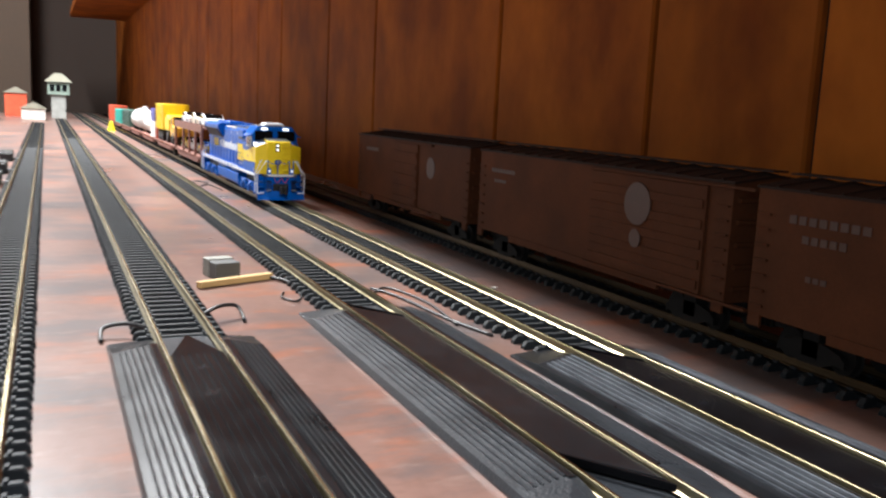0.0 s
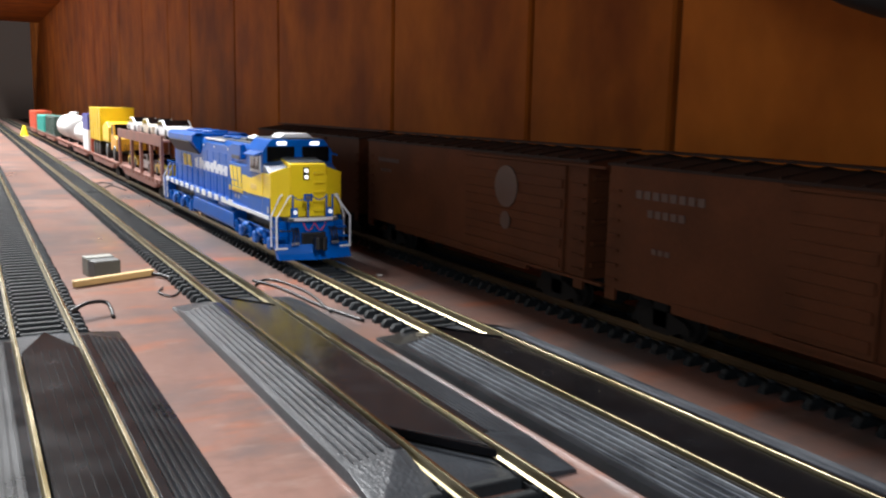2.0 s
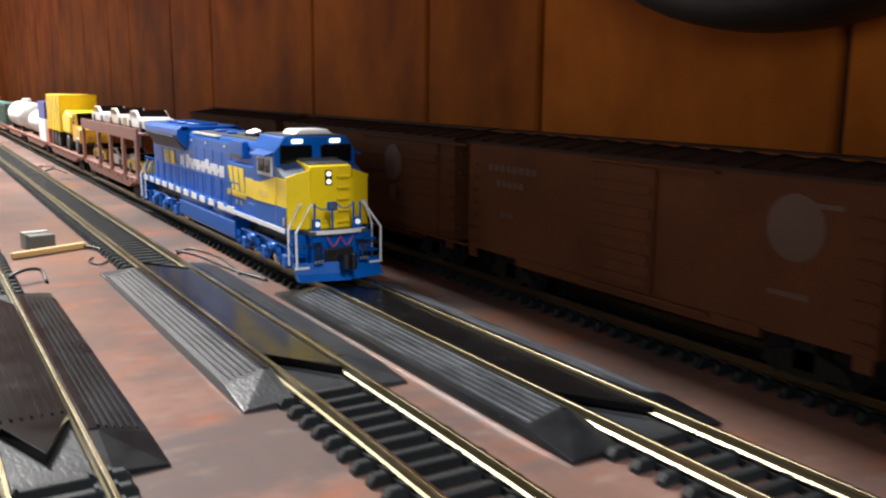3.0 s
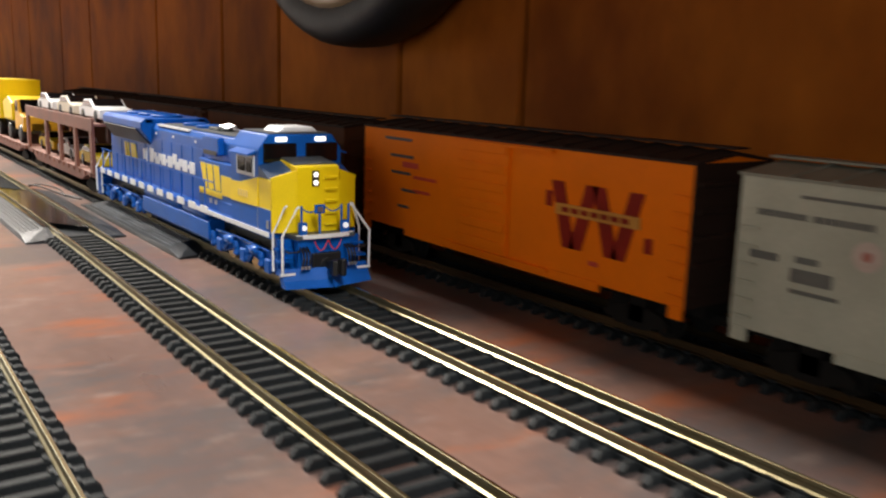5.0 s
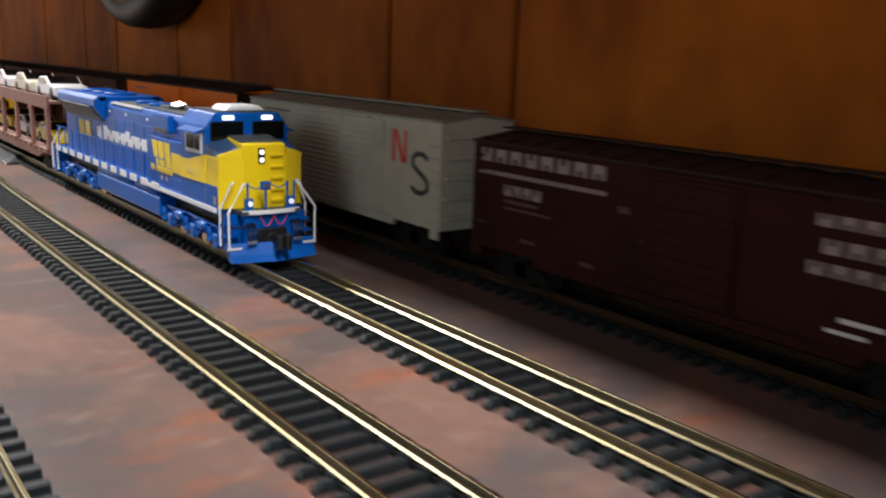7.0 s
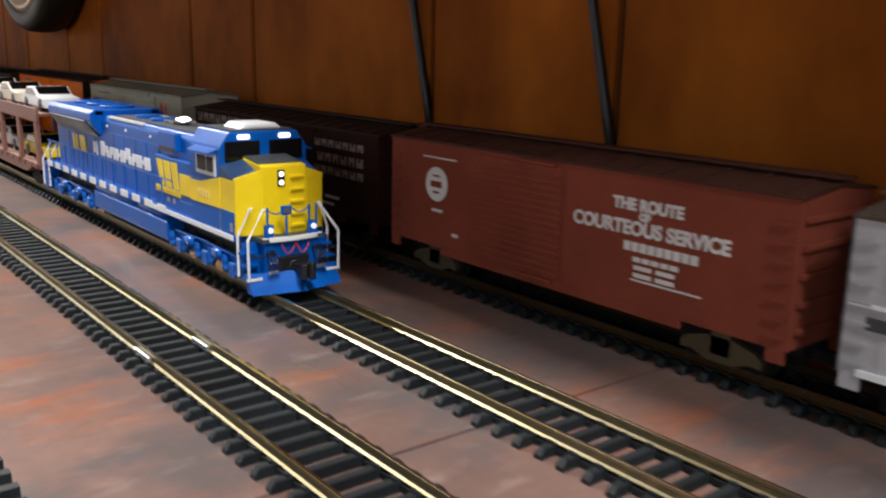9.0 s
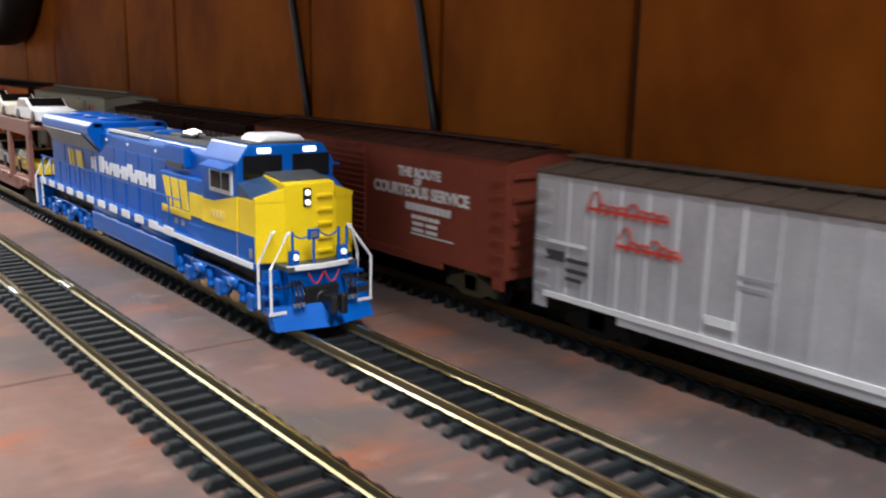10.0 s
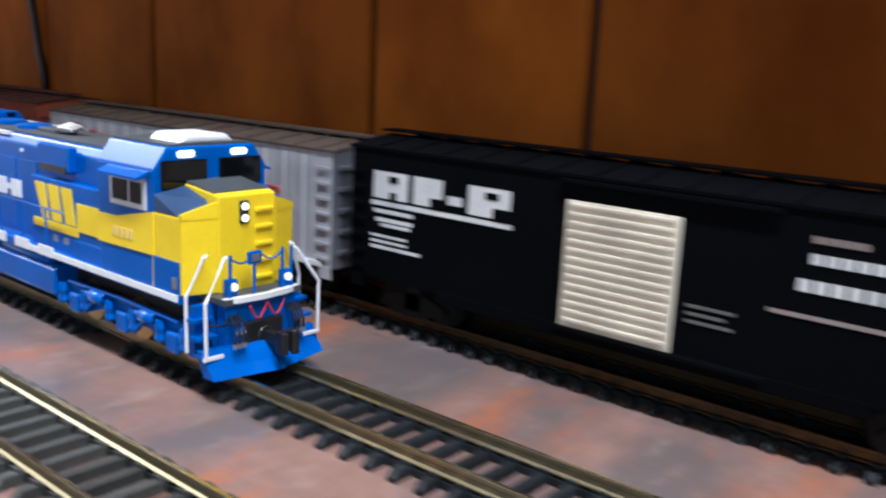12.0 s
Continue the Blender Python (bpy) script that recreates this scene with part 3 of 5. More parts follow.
disc(car, 0.5960 - yc, 0.0320, 0.0034, FADED, sx - 0.0014)
bars(car, yc, sx, FADED, [(0.5828, 0.5782, 0.0503, 0.0014)])
car, yc, sx = freight_box("dark oxide brown boxcar with faded lettering and a round emblem", 0.5384, 0.3709, E, BROWN_CAR, ROOF_DARK, 0.0174, x=SIDING_FAR, door=(0.4675, 0.4409))
letters(car, yc, sx, FADED, 0.5251, 0.4958, 0.0485, 0.0024, 8)
letters(car, yc, sx, FADED, 0.5196, 0.5032, 0.0431, 0.0022, 5)
letters(car, yc, sx, FADED, 0.5169, 0.5087, 0.0320, 0.0016, 3)
disc(car, 0.3947 - yc, 0.0444, 0.0082, FADED, sx)
bars(car, yc, sx, FADED, [(0.4016, 0.3897, 0.0279, 0.0014), (0.3897, 0.3824, 0.0503, 0.0012)])

# near-black ends: the lack of light on them is put into the colour
car, yc, sx = freight_box("bright orange boxcar with a large dark red emblem", 0.3620, 0.1835, 0.0585, ORANGE, ROOF_DARK, 0.0178, end_paint=ROOF_DARK, x=X_SIDING - 0.0012, door=(0.292, 0.262))
tagged(car, "bright orange boxcar with a large dark red emblem")
for k, lean in ((0, -1), (1, 1), (2, -1), (3, 1)):
    bar(car, 0.2345 - k * 0.0092 - yc, 0.0376, 0.0056, 0.0210, DEEP_RED, sx, "emblem_stroke", skew=lean * 0.0032, out=0.0003)
bar(car, 0.2200 - yc, 0.0393, 0.036, 0.0036, mat("ochre_banner", (0.62, 0.27, 0.03), 0.5), sx, "emblem_banner", out=0.0005)
letters(car, yc, sx - 0.0004, DEEP_RED, 0.2355, 0.2055, 0.0393, 0.0016, 7)
bars(car, yc, sx, DEEP_RED, [(0.2430, 0.2400, 0.0420, 0.0050), (0.2000, 0.1970, 0.0333, 0.0045)])
for k in range(5):
    bar(car, 0.334 - k * 0.0028 * (1 if k % 2 else 0.4) - yc, 0.0545 - k * 0.0068, 0.020 - 0.003 * k, 0.0011, DARK_LETTER, sx)
bars(car, yc, sx, RED_LETTER, [(0.3305, 0.3190, 0.0445, 0.0022), (0.3225, 0.3065, 0.0400, 0.0012), (0.3225, 0.3105, 0.0345, 0.0012), (0.222, 0.218, 0.0240, 0.0014)])

car, yc, sx = freight_box("warm grey boxcar with red and black letters and a double door", 0.1660, 0.0035, 0.0575, GREY_CAR, ROOF_GREY, 0.0172, slide=0.0045, door=(0.112, 0.074), corrugated=True)
boxpart("door", (sx - 0.0009, sx + 0.0002, 0.0425 - yc, 0.0735 - yc, 0.0182, 0.0555), GREY_CAR, car, "second ribbed door", bevel=0.0002)
for k in range(14):
    boxpart("door_rib", (sx - 0.0013, sx - 0.0008, 0.0440 - yc, 0.0720 - yc, 0.0194 + 0.0025 * k, 0.0205 + 0.0025 * k), GREY_CAR, car, bevel=0.0002)
letters(car, yc, sx, GREY_LETTER, 0.160, 0.146, 0.0485, 0.0016, 7, 0.8)
letters(car, yc, sx, GREY_LETTER, 0.1445, 0.129, 0.0485, 0.0016, 8, 0.8)
bars(car, yc, sx, GREY_LETTER, [(0.148, 0.123, 0.0535, 0.0008), (0.161, 0.153, 0.0375, 0.0020), (0.148, 0.142, 0.0380, 0.0016), (0.149, 0.138, 0.0340, 0.0034), (0.149, 0.136, 0.0300, 0.0010), (0.069, 0.052, 0.0535, 0.0012)])
disc(car, 0.130 - yc, 0.0418, 0.0036, mat("worn_pink_emblem", (0.55, 0.44, 0.37), 0.6), sx, "emblem")
disc(car, 0.130 - yc, 0.0418, 0.0012, mat("worn_red_emblem", (0.45, 0.16, 0.12), 0.6), sx - 0.0002, "emblem")
for dy, sk in ((0.0, 0), (-0.0040, -0.0028), (-0.0080, 0)):
    bar(car, 0.0350 + dy - yc, 0.0465, 0.0016 if not sk else 0.0018, 0.0125, RED_LETTER, sx, "emblem_stroke", skew=sk, out=0.0003)
S_PTS = [(0.0125, 0.0432), (0.0150, 0.0447), (0.0190, 0.0447), (0.0218, 0.0428), (0.0215, 0.0402), (0.0185, 0.0382), (0.0150, 0.0366), (0.0122, 0.0345), (0.0120, 0.0318), (0.0150, 0.0300), (0.0190, 0.0300), (0.0222, 0.0316)]
for (ya, za), (yb, zb) in zip(S_PTS, S_PTS[1:]):
    bm = bmesh.new()
    d = Vector((0, yb - ya, zb - za)).normalized()
    nrm = Vector((0, -d.z, d.y)) * 0.0009
    e = d * 0.0004
    prism(bm, [((Vector((0, ya, za)) + nrm * s - e * w)[1] - yc, (Vector((0, ya, za)) + nrm * s - e * w)[2]) for s, w in ((-1, 1), (1, 1))] +
          [((Vector((0, yb, zb)) + nrm * s + e)[1] - yc, (Vector((0, yb, zb)) + nrm * s + e)[2]) for s in (1, -1)], "x", sx - 0.0003, sx + 0.0001)
    part("emblem_stroke", bm, DARK_LETTER, car)

car, yc, sx = freight_box("dark maroon boxcar with white block lettering", -0.0165, -0.1935, 0.0532, MAROON, ROOF_DARK, 0.0172, slide=0.0065, door=(-0.094, -0.124))
letters(car, yc, sx, DIM_LETTER, -0.0205, -0.0790, 0.0490, 0.0044, 8)
letters(car, yc, sx, DIM_LETTER, -0.0205, -0.0790, 0.0432, 0.0014, 18, 0.75)
letters(car, yc, sx, DIM_LETTER, -0.0330, -0.0520, 0.0382, 0.0036, 4)
bars(car, yc, sx, FADED, [(-0.034, -0.050, 0.0345, 0.0011), (-0.034, -0.056, 0.0322, 0.0008), (-0.084, -0.088, 0.0395, 0.0018), (-0.0955, -0.1130, 0.0477, 0.0008), (-0.0955, -0.1150, 0.0460, 0.0010), (-0.020, -0.024, 0.0255, 0.0009), (-0.043, -0.050, 0.0225, 0.0012), (-0.070, -0.076, 0.0205, 0.0012), (-0.093, -0.099, 0.0315, 0.0014), (-0.109, -0.113, 0.0300, 0.0012)])
letters(car, yc, sx, DIM_LETTER, -0.1440, -0.1830, 0.0470, 0.0030, 7)
letters(car, yc, sx, DIM_LETTER, -0.1460, -0.1830, 0.0410, 0.0036, 6)
letters(car, yc, sx, DIM_LETTER, -0.1430, -0.1830, 0.0355, 0.0032, 7)
bars(car, yc, sx, LETTER, [(-0.153, -0.164, 0.0245, 0.0012), (-0.150, -0.160, 0.0215, 0.0010)])

car, yc, sx = freight_box("reddish brown boxcar lettered in white with a slogan", -0.2080, -0.3760, 0.0545, BROWN_RED, ROOF_RUST, 0.0165, slide=0.0128, door=(-0.298, -0.258), corrugated=True, truck_paint=SPRING)
disc(car, -0.2365 - yc, 0.0395, 0.0062, LETTER, sx)
bar(car, -0.2365 - yc, 0.0395, 0.0062, 0.0022, BROWN_RED, sx - 0.0002, "emblem")
bar(car, -0.2365 - yc, 0.0425, 0.0040, 0.0007, BROWN_RED, sx - 0.0002, "emblem")
bar(car, -0.2365 - yc, 0.0366, 0.0036, 0.0008, BROWN_RED, sx - 0.0002, "emblem")
bars(car, yc, sx, LETTER, [(-0.2285, -0.2475, 0.0490, 0.0005), (-0.2340, -0.2400, 0.0300, 0.0010), (-0.246, -0.249, 0.0225, 0.0012)])
words(car, "THE ROUTE", -0.3305 - yc, 0.0455, 0.0045, LETTER, sx)
words(car, "OF", -0.3300 - yc, 0.0424, 0.0028, LETTER, sx)
words(car, "COURTEOUS SERVICE", -0.3305 - yc, 0.0388, 0.0055, LETTER, sx)
letters(car, yc, sx, LETTER, -0.3230, -0.3485, 0.0338, 0.0026, 9, 0.8)
letters(car, yc, sx, LETTER, -0.3265, -0.3425, 0.0303, 0.0014, 5, 0.8)
letters(car, yc, sx, LETTER, -0.3265, -0.3420, 0.0280, 0.0012, 2, 0.8)
letters(car, yc, sx, LETTER, -0.3265, -0.3420, 0.0258, 0.0012, 2, 0.8)
bars(car, yc, sx, LETTER, [(-0.3265, -0.3500, 0.0243, 0.0005)])

car, yc, sx = freight_box("silver boxcar with ribbed sides and red script lettering", -0.3870, -0.5630, 0.0525, SILVER, ROOF_BROWN, 0.0160, slide=0.0122, ribs=18, end_paint=SILVER_END_SHADE)


def script(y, z, word):
    """A wavy red line in place of a trade name in handwriting; word holds the heights of its loops."""
    bm = bmesh.new()
    pts = []
    for k, h in enumerate(word):
        y0 = y - 0.0033 * k - yc
        for q in range(8):
            a = 2 * math.pi * q / 8
            pts.append((sx - 0.0004, y0 - 0.0033 * q / 8 + 0.0011 * math.sin(a) - 0.10 * h * (1 - math.cos(a)), z + h * (1 - math.cos(a)) / 2))
    tube(bm, pts, 0.00030, 5)
    part("script_stroke", bm, RED_LETTER, car)
    bar(car, y - 0.00165 * len(word) - yc, z + 0.0012, 0.0033 * len(word), 0.0008, RED_LETTER, sx - 0.0002, "script_stroke", out=0.0003)


script(-0.4080, 0.0432, (0.0062, 0.003, 0.0028, 0.003, 0.0044, 0.003, 0.003, 0.0028))
script(-0.4190, 0.0345, (0.0066, 0.0030, 0.0028, 0.0046, 0.0034, 0.0028))
script(-0.4970, 0.0432, (0.0050, 0.003, 0.0028, 0.0036, 0.003, 0.0028, 0.003, 0.0034))
script(-0.5080, 0.0360, (0.0052, 0.003, 0.0028, 0.003, 0.0040, 0.003, 0.003, 0.0028, 0.003))
bars(car, yc, sx - 0.0005, WHITE, [(-0.3885, -0.4080, 0.0330, 0.0009), (-0.4480, -0.4560, 0.0222, 0.0022)])
bars(car, yc, sx - 0.0005, DARK_LETTER, [(-0.3930, -0.4000, 0.0290, 0.0030), (-0.4010, -0.4090, 0.0285, 0.0012), (-0.4010, -0.4090, 0.0255, 0.0012), (-0.4010, -0.4070, 0.0230, 0.0010)])
bars(car, yc, sx, mat("grey_lettering", (0.36, 0.36, 0.39), 0.6), [(-0.456, -0.466, 0.0345, 0.0010), (-0.456, -0.464, 0.0320, 0.0010), (-0.5240, -0.533, 0.0290, 0.0012), (-0.5240, -0.531, 0.0262, 0.0012)])
for k in range(17):
    ry = -0.079 + 0.158 * (k + 0.5) / 17
    bar(car, ry, 0.0345, 0.0006, 0.0340, WHITE, sx, "rivet_strip", out=0.0001)
boxpart("side_sill", (sx - 0.0007, sx + 0.0002, -0.083, 0.083, 0.0162, 0.0178), WHITE, car, "pale lower sill")

car, yc, sx = freight_box("blue black boxcar with a cream ribbed door and white block lettering", -0.5750, -0.7580, 0.0555, BLACK_CAR, BLACK_CAR, 0.0172, slide=0.0168, door=(-0.6505, -0.6800), door_paint=CREAM, corrugated=True, door_drop=0.0060)
letters(car, yc, sx, LETTER, -0.5840, -0.5985, 0.0452, 0.0078, 1, 0.9)
letters(car, yc, sx, LETTER, -0.5995, -0.6110, 0.0452, 0.0078, 1, 0.9)
letters(car, yc, sx, LETTER, -0.6120, -0.6180, 0.0440, 0.0024, 1, 0.8)
letters(car, yc, sx, LETTER, -0.6190, -0.6340, 0.0452, 0.0078, 1, 0.9)
bar(car, -0.5925 - yc, 0.0470, 0.0036, 0.0018, BLACK_CAR, sx - 0.0002, "lettering")
bar(car, -0.6275 - yc, 0.0470, 0.0044, 0.0018, BLACK_CAR, sx - 0.0002, "lettering")
bar(car, -0.6085 - yc, 0.0423, 0.0040, 0.0030, BLACK_CAR, sx - 0.0002, "lettering")
bar(car, -0.5925 - yc, 0.0420, 0.0024, 0.0026, BLACK_CAR, sx - 0.0002, "lettering")
bar(car, -0.6310 - yc, 0.0424, 0.0060, 0.0032, BLACK_CAR, sx - 0.0002, "lettering")
bars(car, yc, sx, LETTER, [(-0.5840, -0.6340, 0.0398, 0.0013), (-0.585, -0.600, 0.0375, 0.0011), (-0.586, -0.600, 0.0350, 0.0011), (-0.588, -0.599, 0.0335, 0.0009), (-0.584, -0.598, 0.0302, 0.0007), (-0.584, -0.598, 0.0285, 0.0007), (-0.584, -0.603, 0.0268, 0.0009)])
bars(car, yc, sx, GREY_LETTER, [(-0.683, -0.694, 0.0300, 0.0007), (-0.683, -0.692, 0.0282, 0.0007), (-0.683, -0.694, 0.0264, 0.0007)])
letters(car, yc, sx, DIM_LETTER, -0.7080, -0.7190, 0.0492, 0.0014, 5)
letters(car, yc, sx, LETTER, -0.7080, -0.7260, 0.0452, 0.0022, 6)
letters(car, yc, sx, LETTER, -0.7060, -0.7260, 0.0395, 0.0026, 6)
bars(car, yc, sx, DIM_LETTER, [ (-0.7010, -0.7400, 0.0330, 0.0009)])


# ---- locomotive ----
def mirrored(name, parent, material, dims, bevel=0.0, label=""):
    x0, x1, *r = dims
    boxpart(name, (x0, x1, *r), material, parent, label, bevel)
    boxpart(name, (-x1, -x0, *r), material, parent, label, bevel)


def locomotive():
    t = thing("locomotive", "blue and yellow six-axle diesel locomotive model with lit headlights", "locomotive")
    # plow
    bm = bmesh.new()
    rows = []
    for x, y in ((-0.0168, 0.0010), (-0.0060, -0.0012), (0.0, -0.0026), (0.0060, -0.0012), (0.0168, 0.0010)):
        rows.append([bm.verts.new(p) for p in ((x, y, 0.0066), (x, y + 0.0022, 0.0090), (x * 1.02, y + 0.0048, 0.0128), (x * 1.02, y + 0.0062, 0.0128), (x, y + 0.0040, 0.0066))])
    for p, q in zip(rows, rows[1:]):
        for i in range(5):
            bm.faces.new((p[i], q[i], q[(i + 1) % 5], p[(i + 1) % 5]))
    bm.faces.new(rows[0])
    bm.faces.new(rows[-1][::-1])
    part("snow_plow", bm, BLUE, t)
    # pilot, platform and frame
    boxpart("pilot", (-0.0105, 0.0105, 0.0050, 0.0085, 0.0100, 0.0230), BLUE, t, bevel=0.0003)
    boxpart("front_platform", (-0.0115, 0.0115, 0.0040, 0.0140, 0.0228, 0.0242), GREY_TOP, t)
    bm = bmesh.new()
    prism(bm, [(-0.0112, 0.0046), (-0.0070, 0.0034), (0.0, 0.0028), (0.0070, 0.0034), (0.0112, 0.0046), (0.0112, 0.0056), (0.0, 0.0040), (-0.0112, 0.0056)], "z", 0.0231, 0.0244)
    part("platform_edge", bm, WHITE, t, "white curved front edge")
    # frame coloured black to give the shadowed gap below the walkway
    boxpart("frame", (-0.0100, 0.0100, 0.012, 0.224, 0.0120, 0.0222), BLACK, t, "frame over the trucks, black for the shade under the walkway")
    boxpart("walkway", (-0.0170, 0.0170, 0.0140, 0.2230, 0.0222, 0.0243), BLUE, t)
    mirrored("sill_stripe", t, WHITE, (-0.0174, -0.01695, 0.0145, 0.0880, 0.0227, 0.0243))
    # step wells at the corners
    for y, d in ((0.0060, 1), (0.2200, -1)):
        for k in range(3):
            mirrored("step_tread", t, BLUE, (-0.0172, -0.0118, y - 0.002 + 0.002 * k * d, y + 0.002 + 0.002 * k * d, 0.0108 + 0.0040 * k, 0.0116 + 0.0040 * k))
    mirrored("step_edge", t, WHITE, (-0.0176, -0.0122, 0.0034, 0.0042, 0.0108, 0.0116))
    boxpart("pilot_back", (-0.0160, 0.0160, 0.0095, 0.0115, 0.0100, 0.0224), BLUE, t)
    # coupler and hoses
    boxpart("coupler_pocket", (-0.0056, 0.0056, 0.0034, 0.0052, 0.0106, 0.0178), BLACK, t, bevel=0.0005)
    bm = bmesh.new()
    box(bm, -0.0011, 0.0011, -0.0030, 0.0040, 0.0126, 0.0152)
    prism(bm, [(-0.0024, -0.0030), (-0.0026, -0.0058), (-0.0012, -0.0066), (-0.0008, -0.0046), (0.0006, -0.0044), (0.0012, -0.0066), (0.0024, -0.0060), (0.0022, -0.0028)], "z", 0.0114, 0.0166)
    lathe(bm, [(0.0010, 0.0110), (0.0012, 0.0114), (0.0012, 0.0166), (0.0010, 0.0170)], (0.0016, -0.0054, 0), "z", 12)
    part("coupler", bm, BLACK, t, "black knuckle coupler", bevel=0.0002)
    bm = bmesh.new()
    lathe(bm, [(0.0021, 0.0030), (0.0024, 0.0034), (0.0024, 0.0048)], (0.0, 0.0, 0.0139), "y", 18)
    part("coupler_collar", bm, BLACK, t)
    for x in (-0.0052, 0.0002):
        bm = bmesh.new()
        tube(bm, [(x + 0.005 * k / 8, 0.0028, 0.0222 - 0.0034 * math.sin(math.pi * k / 8)) for k in range(9)], 0.00024)
        part("air_hose", bm, RED, t, "red air hose")
    for x in (-0.0098, -0.0086, -0.0074, 0.0074, 0.0086, 0.0098):
        bm = bmesh.new()
        tube(bm, [(x, 0.0048, 0.0200), (x * 1.01, 0.0022, 0.0188), (x * 1.03, 0.0012, 0.0164), (x * 1.06, 0.0016, 0.0140)], 0.00036)
        part("brake_hose", bm, BLACK, t, "black rubber hose")
        bm = bmesh.new()
        lathe(bm, [(0.0004, 0.0128), (0.0006, 0.0132), (0.0006, 0.0140)], (x * 1.06, 0.0016, 0), "z", 8)
        part("gladhand", bm, CHROME, t, "silver hose end")
    for x in (-0.0130, 0.0130):
        bm = bmesh.new()
        tube(bm, [(x - 0.0022, 0.0046, 0.0192), (x - 0.0020, 0.0028, 0.0190), (x + 0.0020, 0.0028, 0.0190), (x + 0.0022, 0.0046, 0.0192)], 0.0003)
        part("uncoupling_lever", bm, BLACK, t)
    # trucks
    for yc in (0.0405, 0.1830):
        bm = bmesh.new()
        for s in (-1, 1):
            prism(bm, [(yc - 0.0290, 0.0135), (yc - 0.0260, 0.0165), (yc + 0.0260, 0.0165), (yc + 0.0290, 0.0135), (yc + 0.0260, 0.0105), (yc + 0.0170, 0.0095), (yc + 0.0100, 0.0120), (yc - 0.0100, 0.0120), (yc - 0.0170, 0.0095), (yc - 0.0260, 0.0105)],
                  "x", s * 0.0135 - 0.0014, s * 0.0135 + 0.0014)
        truck = part("truck", bm, BLUE, t, "blue six-wheel truck", bevel=0.0003)
        for d in (-0.0215, 0.0, 0.0215):
            for s in (-1, 1):
                w = bmesh.new()
                lathe(w, [(0.0060, s * 0.0074), (0.0066, s * 0.0076), (0.0058, s * 0.0079), (0.0057, s * 0.0102), (0.0020, s * 0.0104)], (0, yc + d, 0.0112), "x", 20)
                part("wheel", w, BRASS, truck)
                j = bmesh.new()
                box(j, *sorted((s * 0.0148, s * 0.0162)), yc + d - 0.0026, yc + d + 0.0026, 0.0088, 0.0140)
                part("journal_box", j, BLUE, truck, bevel=0.0006)
            for e in (-0.0052, 0.0052):
                for s in (-1, 1):
                    j = bmesh.new()
                    lathe(j, [(0.0013, 0.0105), (0.0016, 0.0112), (0.0013, 0.0125), (0.0016, 0.0140), (0.0013, 0.0160)], (s * 0.0155, yc + d + e, 0), "z", 10)
                    part("spring", j, BLUE, truck)
        for s in (-1, 1):
            for e in (-0.0108, 0.0108):
                j = bmesh.new()
                lathe(j, [(0.0011, yc + e - 0.0034), (0.0017, yc + e - 0.0026), (0.0017, yc + e + 0.0016), (0.0007, yc + e + 0.0020), (0.0007, yc + e + 0.0046)], (s * 0.0160, 0, 0.0156), "y", 10)
                part("brake_cylinder", j, BLUE, truck, smooth=True)
                j = bmesh.new()
                tube(j, [(s * 0.0160, yc + e - 0.0044, 0.0172), (s * 0.0163, yc + e, 0.0150), (s * 0.0160, yc + e + 0.0052, 0.0102)], 0.00055)
                part("damper", j, BLUE, truck)
            for e in (-0.0290, 0.0290):
                j = bmesh.new()
                box(j, *sorted((s * 0.0118, s * 0.0158)), yc + e - 0.0014, yc + e + 0.0014, 0.0096, 0.0150)
                part("sand_box", j, BLUE, truck, bevel=0.0003)
                j = bmesh.new()
                tube(j, [(s * 0.0148, yc + e, 0.0100), (s * 0.0120, yc + e * 1.0, 0.0066)], 0.0003)
                part("sand_pipe", j, BRASS, truck)
            j = bmesh.new()
            tube(j, [(s * 0.0158, yc - 0.024, 0.0171), (s * 0.0160, yc, 0.0178), (s * 0.0158, yc + 0.024, 0.0171)], 0.0004)
            part("brake_pipe", j, BLUE, truck)
    # fuel tank
    bm = bmesh.new()
    prism(bm, [(-0.0120, 0.0086), (0.0120, 0.0086), (0.0168, 0.0120), (0.0168, 0.0190), (0.0150, 0.0200), (-0.0150, 0.0200), (-0.0168, 0.0190), (-0.0168, 0.0120)], "y", 0.0700, 0.1500)
    part("fuel_tank", bm, BLUE, t, bevel=0.0004)
    for y0, y1 in ((0.074, 0.100), (0.104, 0.150)):
        for s in (-1, 1):
            bm = bmesh.new()
            lathe(bm, [(0.0016, y0), (0.0022, y0 + 0.0008), (0.0022, y1 - 0.0008), (0.0016, y1)], (s * 0.0142, 0, 0.0212), "y", 12)
            part("air_tank", bm, BLUE, t, smooth=True)
    # nose
    nose = bmesh.new()
    prism(nose, [(-0.0166, 0.0260), (-0.0166, 0.0132), (-0.0088, 0.0105), (0.0088, 0.0105), (0.0166, 0.0132), (0.0166, 0.0260)], "z", 0.0242, 0.0428)
    nose = part("nose", nose, YELLOW, t, "yellow nose", bevel=0.0004)
    bm = bmesh.new()
    prism(bm, [(0.0103, 0.0240), (0.0103, 0.0474), (0.0125, 0.0478), (0.0240, 0.0490), (0.0240, 0.0240)], "x", -0.0084, 0.0084)
    part("nose_door_panel", bm, YELLOW, t, bevel=0.0003)
    bm = bmesh.new()
    prism(bm, [(0.0130, 0.0476), (0.0130, 0.0482), (0.0245, 0.0498), (0.0245, 0.0486)], "x", -0.0080, 0.0080)
    part("nose_top", bm, GREY_TOP, t, "anti-glare grey nose top")
    for s in (-1, 1):
        bm = bmesh.new()
